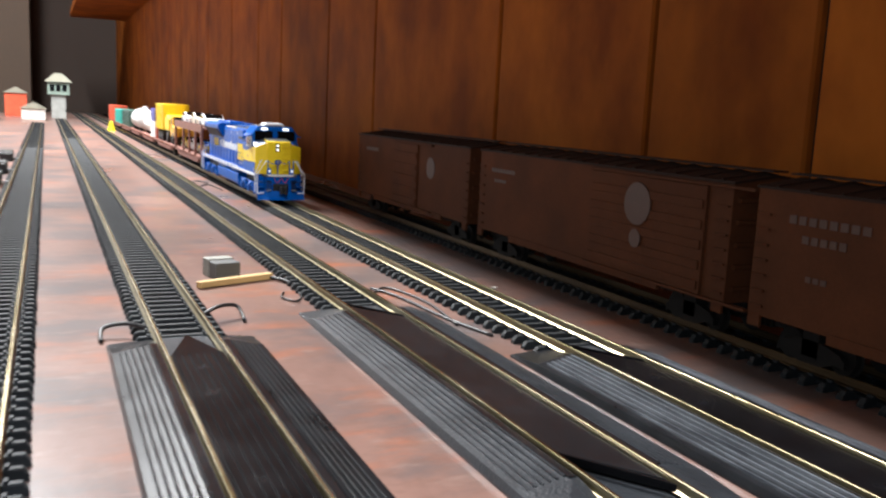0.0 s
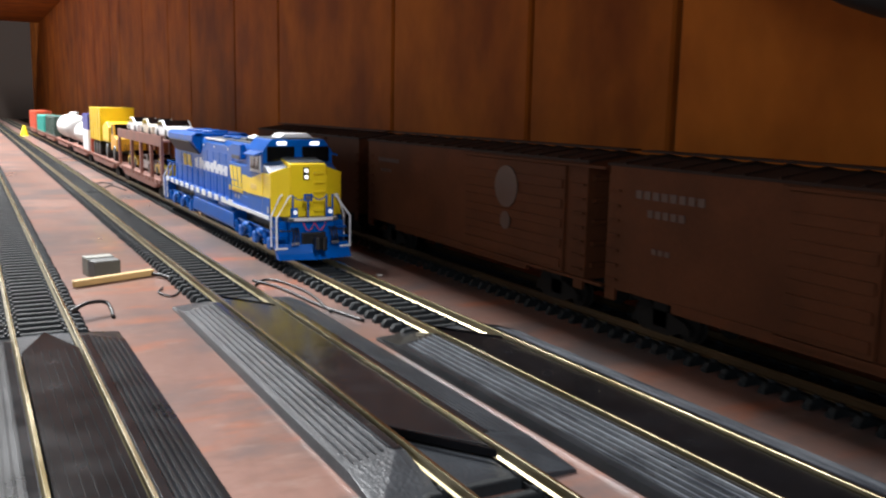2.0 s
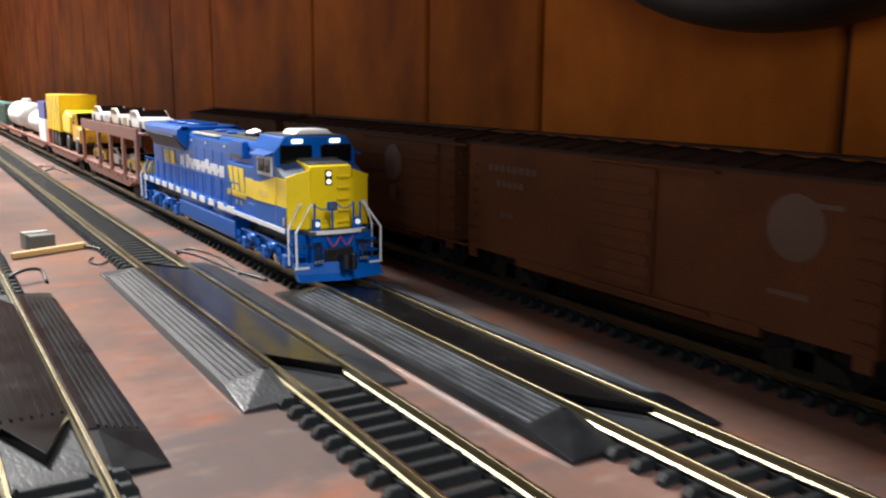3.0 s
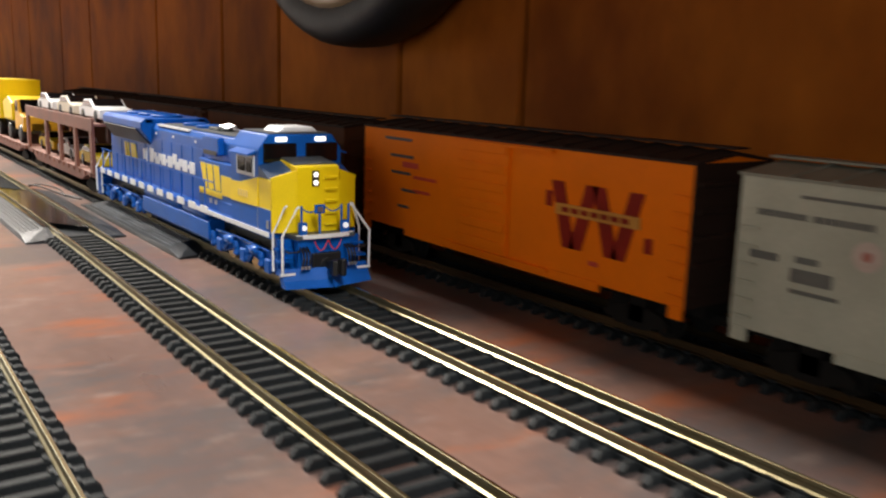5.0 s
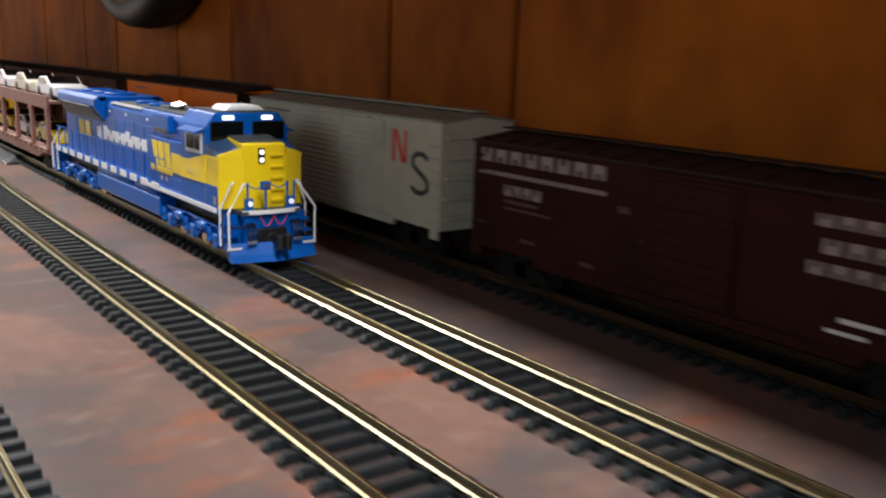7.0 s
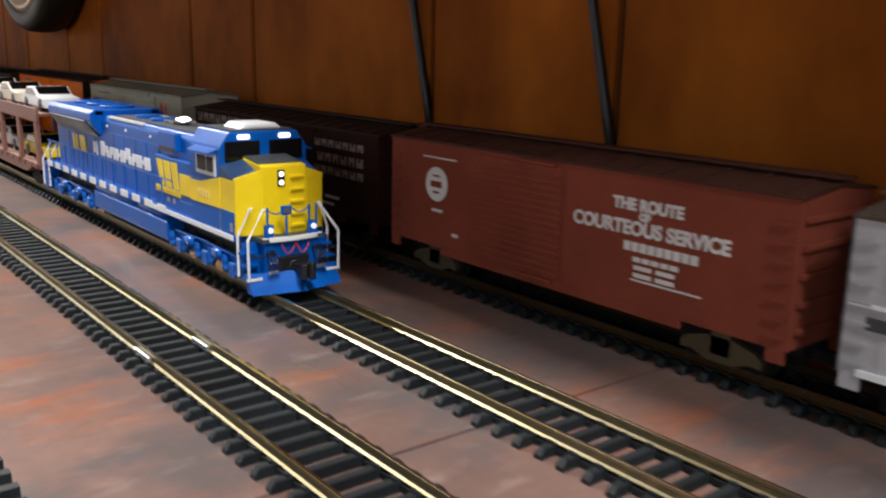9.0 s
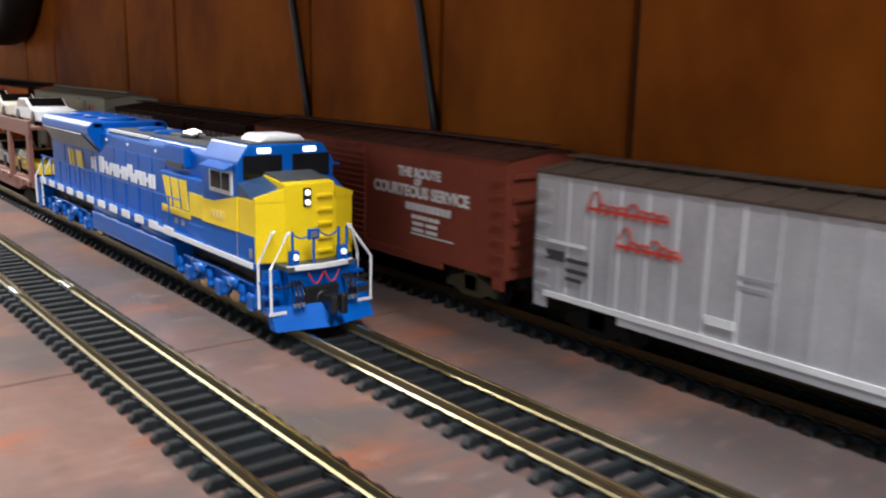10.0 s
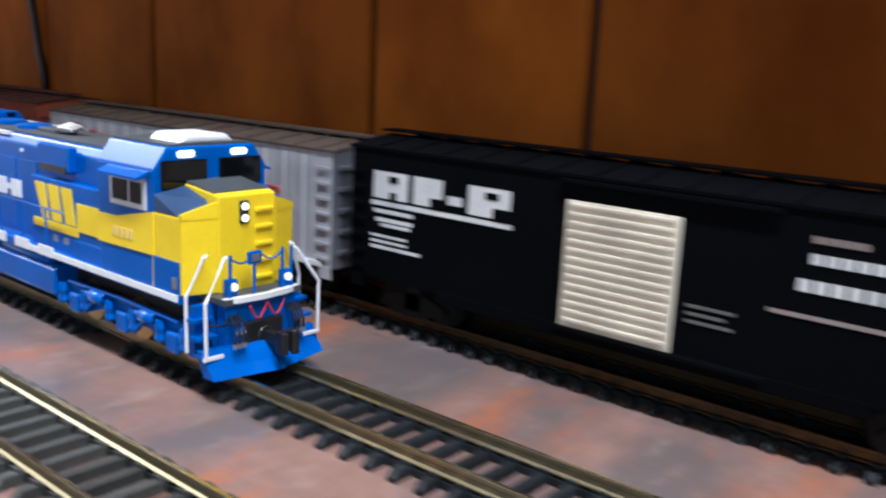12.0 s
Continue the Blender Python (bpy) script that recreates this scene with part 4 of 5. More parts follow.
        v = [bm.verts.new(p) for p in ((s * 0.0084, 0.0130, 0.0430), (s * 0.0164, 0.0150, 0.0429), (s * 0.0165, 0.0245, 0.0430), (s * 0.0084, 0.0245, 0.0430),
                                       (s * 0.0084, 0.0150, 0.0462), (s * 0.0165, 0.0245, 0.0470), (s * 0.0084, 0.0245, 0.0488))]
        for f in ((0, 1, 2, 3), (0, 4, 1), (1, 4, 5), (1, 5, 2), (4, 6, 5), (0, 3, 6, 4), (2, 5, 6, 3)):
            bm.faces.new([v[i] for i in f])
        part("nose_slope", bm, mat("blue_grey_enamel", (0.03, 0.07, 0.16), 0.4) if s < 0 else BLUE, t)
    # yellow gusset over each front corner of the nose, up to the middle panel
    for s in (-1, 1):
        bm = bmesh.new()
        fr = [bm.verts.new(p) for p in ((s * 0.0167, 0.0131, 0.0424), (s * 0.0086, 0.0103, 0.0424), (s * 0.0086, 0.0103, 0.0463), (s * 0.0167, 0.0131, 0.0436))]
        bk = [bm.verts.new((v.co.x, v.co.y + 0.0010, v.co.z)) for v in fr]
        bm.faces.new(fr)
        bm.faces.new(bk[::-1])
        for i in range(4):
            bm.faces.new((fr[i], fr[(i + 1) % 4], bk[(i + 1) % 4], bk[i]))
        part("nose_gusset", bm, YELLOW, t)
    for k in range(5):
        boxpart("nose_step", (0.0022, 0.0072, 0.0094, 0.0104, 0.0262 + 0.0042 * k, 0.0272 + 0.0042 * k), YELLOW, t, bevel=0.0002)
    hl = boxpart("headlight_housing", (-0.0026, 0.0001, 0.0098, 0.0104, 0.0405, 0.0461), BLACK, t, bevel=0.0003)
    for z in (0.0418, 0.0447):
        bm = bmesh.new()
        lathe(bm, [(0.0008, -0.0003), (0.0009, 0.0004)], (-0.00125, 0.0097, z), "y", 16)
        part("headlight", bm, LAMP, hl, "lit headlight lens")
    for x in (-0.0082, 0.0082):
        d = boxpart("ditch_light", (x - 0.0015, x + 0.0015, 0.0052, 0.0072, 0.0242, 0.0286), BLUE, t, bevel=0.0004)
        bm = bmesh.new()
        lathe(bm, [(0.0009, -0.0004), (0.0010, 0.0003)], (x, 0.0049, 0.0268), "y", 16)
        part("lens", bm, DITCH, d, "lit ditch light")
    boxpart("front_plate", (-0.0042, -0.0002, 0.0046, 0.0054, 0.0316, 0.0348), BLUE, t, bevel=0.0003)
    boxpart("plate_mark", (-0.0033, -0.0011, 0.0044, 0.0048, 0.0323, 0.0341), CHROME, t)
    for x in (-0.0092, -0.0022, 0.0064, 0.0092):
        bm = bmesh.new()
        tube(bm, [(x, 0.0050, 0.0242), (x, 0.0050, 0.0345)], 0.00042)
        part("front_stanchion", bm, BLUE, t)
    for a, b in ((-0.0092, -0.0022), (-0.0002, 0.0064)):
        bm = bmesh.new()
        tube(bm, [(a + (b - a) * k / 6, 0.0050, 0.0338 - 0.0016 * math.sin(math.pi * k / 6)) for k in range(7)], 0.00026)
        part("safety_chain", bm, BLUE, t)
    # white grab rails at the steps
    for s in (-1, 1):
        for y, top_y, inner in ((0.0112, 0.0094, 0.0124), (0.0036, 0.0052, 0.0098)):
            bm = bmesh.new()
            tube(bm, [(s * 0.0170, y, 0.0112), (s * 0.0171, y, 0.0246), (s * (inner + 0.001), top_y, 0.0338), (s * inner, top_y + 0.0004, 0.0341)], 0.00045)
            part("grab_rail", bm, WHITE, t, "white step grab rail")
        for y in (0.2165, 0.2265):
            bm = bmesh.new()
            tube(bm, [(s * 0.0170, y, 0.0112), (s * 0.0171, y, 0.0246), (s * 0.0125, y, 0.0335)], 0.00048)
            part("grab_rail", bm, WHITE, t, "white step grab rail")
    # cab
    bm = bmesh.new()
    w = 0.0166
    prism(bm, [(-w, 0.0243), (w, 0.0243), (w, 0.0525), (0.0128, 0.0578), (-0.0128, 0.0578), (-w, 0.0525)], "y", 0.0243, 0.0480)
    cab = part("cab", bm, BLUE, t, bevel=0.0005)
    boxpart("cab_roof", (-0.0115, 0.0115, 0.0255, 0.0480, 0.0577, 0.0583), GREY_TOP, t)
    for x0, x1 in ((-0.0148, -0.0018), (0.0018, 0.0148)):
        p = boxpart("windshield", (x0, x1, 0.0237, 0.0245, 0.0478, 0.0547), GLASS, t, "smoked windshield", bevel=0.0004)
    for x in (-0.0078, 0.0078):
        boxpart("number_board", (x - 0.0023, x + 0.0023, 0.0235, 0.0246, 0.0552, 0.0569), LAMP, t, "lit white number board", bevel=0.0005)
    bm = bmesh.new()
    prism(bm, [(-0.0082, 0.0583), (0.0082, 0.0583), (0.0058, 0.0604), (-0.0058, 0.0604)], "y", 0.0262, 0.0390)
    part("roof_dome", bm, WHITE, t, "white roof housing", bevel=0.0007)
    for s in (-1, 1):
        fr = boxpart("side_window", (*sorted((s * 0.0164, s * 0.0172)), 0.0272, 0.0418, 0.0425, 0.0505), FRAME, t, "silver framed side window", bevel=0.0003)
        for y0, y1 in ((0.0286, 0.0330), (0.0342, 0.0402)):
            boxpart("pane", (*sorted((s * 0.0165, s * 0.0175)), y0, y1, 0.0440, 0.0492), GLASS, fr)
        bm = bmesh.new()
        prism(bm, [(s * 0.0164, 0.0510), (s * 0.0164, 0.0522), (s * 0.0200, 0.0508), (s * 0.0200, 0.0502)], "y", 0.0262, 0.0425)
        part("sunshade", bm, BLUE, t)
    # hood
    bm = bmesh.new()
    h = 0.0122
    prism(bm, [(-h, 0.0243), (h, 0.0243), (h, 0.0515), (0.0105, 0.0538), (-0.0105, 0.0538), (-h, 0.0515)], "y", 0.0478, 0.2130)
    part("hood", bm, BLUE, t, bevel=0.0004)
    boxpart("hood_roof", (-0.0085, 0.0085, 0.0485, 0.1400, 0.0537, 0.0543), GREY_TOP, t)
    for s in (-1, 1):
        boxpart("inverter_cabinet", (*sorted((s * 0.0120, s * 0.0150)), 0.0480, 0.0835, 0.0243, 0.0440), BLUE, t, bevel=0.0003)
        boxpart("blower_duct", (*sorted((s * 0.0120, s * 0.0146)), 0.0640, 0.0800, 0.0465, 0.0535), BLUE, t, bevel=0.0005)
        boxpart("duct_grille", (*sorted((s * 0.0144, s * 0.0148)), 0.0655, 0.0785, 0.0462, 0.0480), BLACK, t)
        boxpart("roof_plate", (*sorted((s * 0.0100, s * 0.0118)), 0.1020, 0.1400, 0.0532, 0.0541), WHITE, t, "white walkway plate")
        # flared radiator wings
        bm = bmesh.new()
        prism(bm, [(s * 0.0110, 0.0440), (s * 0.0122, 0.0440), (s * 0.0172, 0.0512), (s * 0.0172, 0.0545), (s * 0.0150, 0.0562), (s * 0.0110, 0.0562)], "y", 0.1480, 0.2100)
        part("radiator_wing", bm, BLUE, t, bevel=0.0004)
        bm = bmesh.new()
        v = [bm.verts.new(p) for p in ((s * 0.0126, 0.1500, 0.0436), (s * 0.0126, 0.2080, 0.0436), (s * 0.0174, 0.2080, 0.0506), (s * 0.0174, 0.1560, 0.0506),
                                       (s * 0.0122, 0.1500, 0.0440), (s * 0.0122, 0.2080, 0.0440), (s * 0.0170, 0.2080, 0.0510), (s * 0.0170, 0.1560, 0.0510))]
        for f in ((0, 1, 2, 3), (7, 6, 5, 4), (0, 4, 5, 1), (1, 5, 6, 2), (2, 6, 7, 3), (3, 7, 4, 0)):
            bm.faces.new([v[i] for i in f])
        part("radiator_grille", bm, BLACK, t, "black sloping radiator intake")
    boxpart("radiator_top", (-0.0150, 0.0150, 0.1480, 0.2100, 0.0536, 0.0560), BLUE, t, bevel=0.0004)
    for y in (0.161, 0.179, 0.197):
        bm = bmesh.new()
        lathe(bm, [(0.0078, 0.0558), (0.0078, 0.0570), (0.0070, 0.0574), (0.0064, 0.0566)], (0, y, 0), "z", 24)
        part("radiator_fan", bm, BLUE, t)
    boxpart("exhaust_vent", (-0.0035, 0.0035, 0.0900, 0.1000, 0.0540, 0.0556), GREY_TOP, t, bevel=0.0004)
    for y in (0.108, 0.124):
        bm = bmesh.new()
        lathe(bm, [(0.0055, 0.0540), (0.0055, 0.0553), (0.0045, 0.0557)], (0, y, 0), "z", 20)
        part("dynamic_brake_fan", bm, BLUE, t)
    bm = bmesh.new()
    for k in range(3):
        lathe(bm, [(0.0005, 0.0), (0.0013, 0.008)], (0.0015 * (k - 1), 0.083, 0.0556 + 0.0004 * k), "y", 10)
    part("air_horn", bm, CHROME, t)
    # hood doors, latches and marks
    for s in (-1, 1):
        k = 0.0845
        while k < 0.205:
            boxpart("hood_door", (*sorted((s * 0.0121, s * 0.01245)), k, k + 0.0112, 0.0262, 0.0428 if k > 0.145 else 0.0470), BLUE, t, bevel=0.0001)
            k += 0.0122
        for y in (0.092, 0.118, 0.140):
            boxpart("grab_iron", (*sorted((s * 0.0121, s * 0.0128)), y, y + 0.0006, 0.0492, 0.0502), WHITE, t)
        a, b = sorted((s * 0.01235, s * 0.01285))
        # yellow side band, its slanted breaks, and the makers' lettering as plain bars
        x0, x1 = sorted((s * 0.0165, s * 0.0169))
        bm = bmesh.new()
        prism(bm, [(0.0245, 0.0322), (0.0478, 0.0318), (0.0478, 0.0392), (0.0400, 0.0394), (0.0245, 0.0428)], "x", x0, x1)
        part("side_band", bm, YELLOW, t, "yellow band on the cab side")
        for k in range(4):
            boxpart("number_bar", (*sorted((s * 0.0167, s * 0.01705)), 0.0330 + 0.0022 * k, 0.0346 + 0.0022 * k, 0.0344, 0.0368), PALE_NUMBER, t)
        boxpart("nose_sill_panel", (*sorted((s * 0.0165, s * 0.01685)), 0.0140, 0.0246, 0.0244, 0.0322), BLUE, t, "blue lower nose side")
        boxpart("side_band", (*sorted((s * 0.0149, s * 0.01525)), 0.0478, 0.0602, 0.0315, 0.0392), YELLOW, t)
        boxpart("side_band", (*sorted((s * 0.0149, s * 0.01525)), 0.0600, 0.0822, 0.0298, 0.0322), YELLOW, t)
        for k, wd in ((0, 0.0052), (1, 0.0052), (2, 0.0050)):
            bm = bmesh.new()
            y = 0.0622 + 0.0066 * k
            prism(bm, [(y - 0.0010, 0.0326), (y + wd - 0.0016 - 0.0016 * (k == 2), 0.0326), (y + wd + 0.0004, 0.0425), (y + 0.0004, 0.0425)], "x", *sorted((s * 0.0149, s * 0.01525)))
            part("band_slash", bm, YELLOW, t, "yellow slanted mark")
        for y, wd in ((0.1690, 0.0080), (0.1800, 0.0028), (0.1840, 0.0030)):
            bm = bmesh.new()
            prism(bm, [(y, 0.0345), (y + wd, 0.0345), (y + wd + 0.001, 0.0420), (y + 0.002, 0.0420)], "x", a, b)
            part("band_slash", bm, YELLOW, t, "yellow slanted mark")
        # the maker's name as plain blocks, the first and the eighth taller
        y = 0.1495
        for k in range(13):
            wide = 0.0044 if k in (0, 7) else 0.0033
            top_z = 0.0420 if k in (0, 7) else 0.0405
            boxpart("name_bar", (a, b, y - wide, y - wide * 0.62, 0.0354, top_z), WHITE, t)
            boxpart("name_bar", (a, b, y - wide * 0.60, y, 0.0354 + 0.0018 * (k % 2), top_z - 0.0016 * ((k + 1) % 3 == 0)), WHITE, t)
            y -= wide + 0.0009
        boxpart("name_bar", (a, b, 0.1540, 0.1548, 0.0350, 0.0415), WHITE, t)
        boxpart("name_bar", (a, b, 0.1565, 0.1590, 0.0358, 0.0408), WHITE, t)
        boxpart("data_plate", (*sorted((s * 0.0168, s * 0.0171)), 0.0150, 0.0168, 0.0256, 0.0284), CHROME, t)
        for y in (0.0650, 0.0700):
            boxpart("data_plate", (*sorted((s * 0.0149, s * 0.0152)), y, y + 0.0022, 0.0268, 0.0286), CHROME, t)
        # handrail along the walkway with white foot plates
        for k in range(12):
            y = 0.0730 + 0.0128 * k
            bm = bmesh.new()
            tube(bm, [(s * 0.0168, y, 0.0243), (s * 0.0168, y, 0.0362)], 0.00032)
            part("stanchion", bm, BLUE, t)
            boxpart("foot_plate", (*sorted((s * 0.0170, s * 0.01745)), y - 0.0036, y + 0.0036, 0.0226, 0.0254), WHITE, t)
        bm = bmesh.new()
        tube(bm, [(s * 0.0168, 0.0640, 0.0360), (s * 0.0168, 0.2160, 0.0360)], 0.00026)
        part("handrail", bm, BLUE, t)
        boxpart("battery_box", (*sorted((s * 0.0124, s * 0.0153)), 0.0490, 0.0620, 0.0243, 0.0290), BLUE, t, bevel=0.0004)
    boxpart("rear_pilot", (-0.0165, 0.0165, 0.2230, 0.2275, 0.0090, 0.0230), BLUE, t, bevel=0.0004)
    boxpart("rear_coupler", (-0.0020, 0.0020, 0.2270, 0.2360, 0.0118, 0.0160), BLACK, t, bevel=0.0004)
    return t


# ---- the train behind it: each car's front end stands at its own y ----
def flat_car(label, L):
    t = thing("flat_car", label, "flat car", "cars of the moving train")
    bm = bmesh.new()
    prism(bm, [(0, 0.0165), (0.018, 0.0165), (0.032, 0.0125), (L - 0.032, 0.0125), (L - 0.018, 0.0165), (L, 0.0165), (L, 0.0195), (0, 0.0195)], "x", -0.0155, 0.0155)
    part("deck", bm, RACK, t, bevel=0.0003)
    for s in (-1, 1):
        for k in range(int(L / 0.014)):
            boxpart("stake_pocket", (*sorted((s * 0.0154, s * 0.0163)), 0.006 + 0.014 * k, 0.009 + 0.014 * k, 0.0168, 0.0193), RACK, t)
    for y in (0.020, L - 0.020):
        bogie(t, y, UNDER)
    for y0, y1 in ((-0.006, 0.002), (L - 0.002, L + 0.006)):
        boxpart("coupler", (-0.0016, 0.0016, y0, y1, 0.0115, 0.0150), UNDER, t, bevel=0.0003)
    return t


def rack_car(L):
    t = flat_car("brown two-level automobile rack car with an open steel frame", L)
    t.name = "rack_car"
    tagged(t, category="rack car")
    boxpart("upper_deck", (-0.0150, 0.0150, 0.0, L, 0.0462, 0.0476), RACK, t)
    for s in (-1, 1):
        boxpart("deck_rail", (*sorted((s * 0.0146, s * 0.0160)), 0.0, L, 0.0430, 0.0505), RACK, t, bevel=0.0002)
        for y in (0.001, 0.040, 0.082, 0.124, L - 0.006):
            boxpart("post", (*sorted((s * 0.0140, s * 0.0160)), y, y + 0.0055, 0.0190, 0.0440), RACK, t, bevel=0.0002)
    return t


def toy_car(label, paint, lift=0.0):
    """A small automobile, front towards smaller y."""
    t = thing("toy_automobile", label, "toy car", "automobiles on the rack car")
    bm = bmesh.new()
    prism(bm, [(0, 0.0022), (0.050, 0.0022), (0.0505, 0.0075), (0.044, 0.0088), (0.038, 0.0128), (0.024, 0.0132), (0.016, 0.0090), (0.001, 0.0078)], "x", -0.0098, 0.0098)
    body = part("body", bm, paint, t, bevel=0.0008)
    for s in (-1, 1):
        bm = bmesh.new()
        prism(bm, [(0.0185, 0.0092), (0.0410, 0.0092), (0.0372, 0.0122), (0.0248, 0.0124)], "x", *sorted((s * 0.0096, s * 0.0100)))
        part("window", bm, GLASS, t)
        for y in (0.010, 0.040):
            bm = bmesh.new()
            lathe(bm, [(0.0034, s * 0.0080), (0.0036, s * 0.0090), (0.0034, s * 0.0102), (0.0016, s * 0.0104)], (0, y, 0.0036), "x", 16)
            part("wheel", bm, BLACK, t)
    bm = bmesh.new()
    prism(bm, [(0.0163, 0.0093), (0.0235, 0.0129), (0.0240, 0.0133), (0.0165, 0.0096)], "x", -0.0085, 0.0085)
    part("windscreen", bm, GLASS, t)
    return t


def yellow_truck():
    t = thing("toy_truck", "yellow toy dump truck carried on a flat car", "toy truck")
    bm = bmesh.new()
    prism(bm, [(0.088, 0.0150), (0.164, 0.0150), (0.166, 0.0480), (0.086, 0.0480)], "x", -0.0165, 0.0165)
    part("dump_body", bm, YELLOW, t, bevel=0.0006)
    for s in (-1, 1):
        for y in (0.098, 0.116, 0.134, 0.152):
            boxpart("body_rib", (*sorted((s * 0.0164, s * 0.0174)), y, y + 0.003, 0.0155, 0.0470), YELLOW, t)
    bm = bmesh.new()
    prism(bm, [(0.004, 0.0090), (0.040, 0.0090), (0.040, 0.0330), (0.026, 0.0335), (0.021, 0.0225), (0.004, 0.0205)], "x", -0.0130, 0.0130)
    part("cab", bm, mat("orange_yellow_enamel", (0.82, 0.42, 0.02), 0.4), t, bevel=0.0008)
    bm = bmesh.new()
    prism(bm, [(0.0208, 0.0232), (0.0255, 0.0328), (0.0250, 0.0332), (0.0202, 0.0234)], "x", -0.0112, 0.0112)
    part("windscreen", bm, GLASS, t)
    for s in (-1, 1):
        boxpart("side_window", (*sorted((s * 0.0129, s * 0.0133)), 0.0270, 0.0375, 0.0240, 0.0315), GLASS, t)
        for y in (0.014, 0.060, 0.112, 0.132, 0.152):
            bm = bmesh.new()
            lathe(bm, [(0.0066, s * 0.0085), (0.0070, s * 0.0100), (0.0070, s * 0.0130), (0.0064, s * 0.0142), (0.0030, s * 0.0144)], (0, y, 0.0070), "x", 20)
            part("wheel", bm, BLACK, t)
    boxpart("chassis", (-0.0070, 0.0070, 0.004, 0.164, 0.0070, 0.0152), BLACK, t)
    bm = bmesh.new()
    prism(bm, [(0.044, 0.0155), (0.082, 0.0155), (0.086, 0.0300), (0.060, 0.0350), (0.041, 0.0300)], "x", -0.0145, 0.0145)
    part("engine_cover", bm, YELLOW, t, bevel=0.0008)
    return t


def upright_load():
    t = thing("container", "blue over white container with a red edge", "container")
    boxpart("lower_shell", (-0.0150, 0.0150, 0, 0.050, 0.0, 0.0225), WHITE, t, "white lower half", bevel=0.0005)
    boxpart("upper_shell", (-0.0150, 0.0150, 0, 0.050, 0.0226, 0.0400), mat("deep_blue_paint", (0.01, 0.02, 0.30), 0.4), t, "deep blue upper half", bevel=0.0005)
    boxpart("corner_post", (0.0140, 0.0156, -0.0008, 0.004, 0.0, 0.0225), ORED, t)
    return t


def tank_load(label, paint, L, r):
    t = thing("tank", label, "tank", "white tanks on the train")
    bm = bmesh.new()
    lathe(bm, [(r * 0.3, 0), (r * 0.75, 0.002), (r, 0.007), (r, L - 0.007), (r * 0.75, L - 0.002), (r * 0.3, L)], (0, 0, r + 0.002), "y", 24)
    part("shell", bm, paint, t, smooth=True)
    for y in (0.016, L - 0.020):
        bm = bmesh.new()
        prism(bm, [(-r * 0.8, 0), (r * 0.8, 0), (r * 0.7, r * 0.7), (-r * 0.7, r * 0.7)], "y", y, y + 0.004)
        part("saddle", bm, BLACK, t)
    bm = bmesh.new()
    lathe(bm, [(r * 0.35, 0), (r * 0.35, 0.005), (r * 0.2, 0.006)], (0, L / 2, 2 * r), "z", 16)
    part("dome", bm, paint, t)
    return t


def crate_load(label, paint, L, h, name="container"):
    t = thing(name, label, name, "containers on the train")
    boxpart("shell", (-0.0150, 0.0150, 0, L, 0, h), paint, t, bevel=0.0004)
    for s in (-1, 1):
        for k in range(int(L / 0.008)):
            boxpart("rib", (*sorted((s * 0.0149, s * 0.0155)), 0.003 + 0.008 * k, 0.006 + 0.008 * k, 0.002, h - 0.002), paint, t)
    return t


def lengthen(ob, start, factor):
    """Draws the body out behind start; round parts keep their shape and only move."""
    for child in ob.children_recursive:
        verts = child.data.vertices
        mid = sum(v.co.y for v in verts) / len(verts)
        whole = child.name.split(".")[0] in ("wheel", "spring", "journal_box", "radiator_fan", "dynamic_brake_fan", "air_horn", "grab_rail", "stanchion", "grab_iron")
        for v in verts:
            if whole and mid > start:
                v.co.y += (mid - start) * (factor - 1)
            elif not whole and v.co.y > start:
                v.co.y = start + (v.co.y - start) * factor


LOCO = locomotive()
lengthen(LOCO, 0.030, 1.1145)
TRAIN = [(LOCO, 0.0, 0.0)]
DECK = 0.0196
at = 0.2610
rack = rack_car(0.195)
TRAIN += [(rack, at, 0)]
for y, lvl, label, paint in ((0.004, 0.0477, "white toy automobile on the upper deck", WHITE), (0.066, 0.0477, "cream toy automobile on the upper deck", CREAM), (0.130, 0.0477, "white toy automobile on the upper deck", WHITE),
                             (0.010, DECK, "yellow toy automobile on the lower deck", YELLOW), (0.072, DECK, "white toy automobile on the lower deck", WHITE), (0.134, DECK, "yellow toy automobile on the lower deck", YELLOW)):
    TRAIN += [(toy_car(label, paint), at + y, lvl)]
at += 0.207
TRAIN += [(flat_car("brown depressed flat car with a yellow toy truck", 0.190), at, 0), (yellow_truck(), at + 0.012, DECK), ]
TRAIN += [(crate_load("small orange red crate on the flat car", ORED, 0.008, 0.016, "crate"), at + 0.180, DECK)]
at += 0.202
TRAIN += [(flat_car("brown flat car with a blue and white container", 0.190), at, 0), (upright_load(), at + 0.006, DECK),
          (tank_load("white cylindrical tank strapped to a flat car", TANKW, 0.110, 0.0130), at + 0.066, DECK)]
at += 0.202
TRAIN += [(flat_car("brown flat car with a white tank", 0.190), at, 0), (tank_load("large white tank on a flat car", TANKW, 0.150, 0.0165), at + 0.015, DECK)]
at += 0.202
TRAIN += [(flat_car("brown flat car with a dark green container", 0.190), at, 0), (crate_load("dark green ribbed container", GREENDARK, 0.160, 0.030), at + 0.015, DECK)]
at += 0.202
TRAIN += [(flat_car("brown flat car with a teal container", 0.190), at, 0), (crate_load("teal ribbed steel container", TEAL, 0.160, 0.028), at + 0.015, DECK)]
at += 0.202
TRAIN += [(flat_car("brown flat car with an orange red container", 0.190), at, 0), (crate_load("orange red ribbed container", ORED, 0.160, 0.034), at + 0.015, DECK)]


# ---- small things on the board ----
bm = bmesh.new()
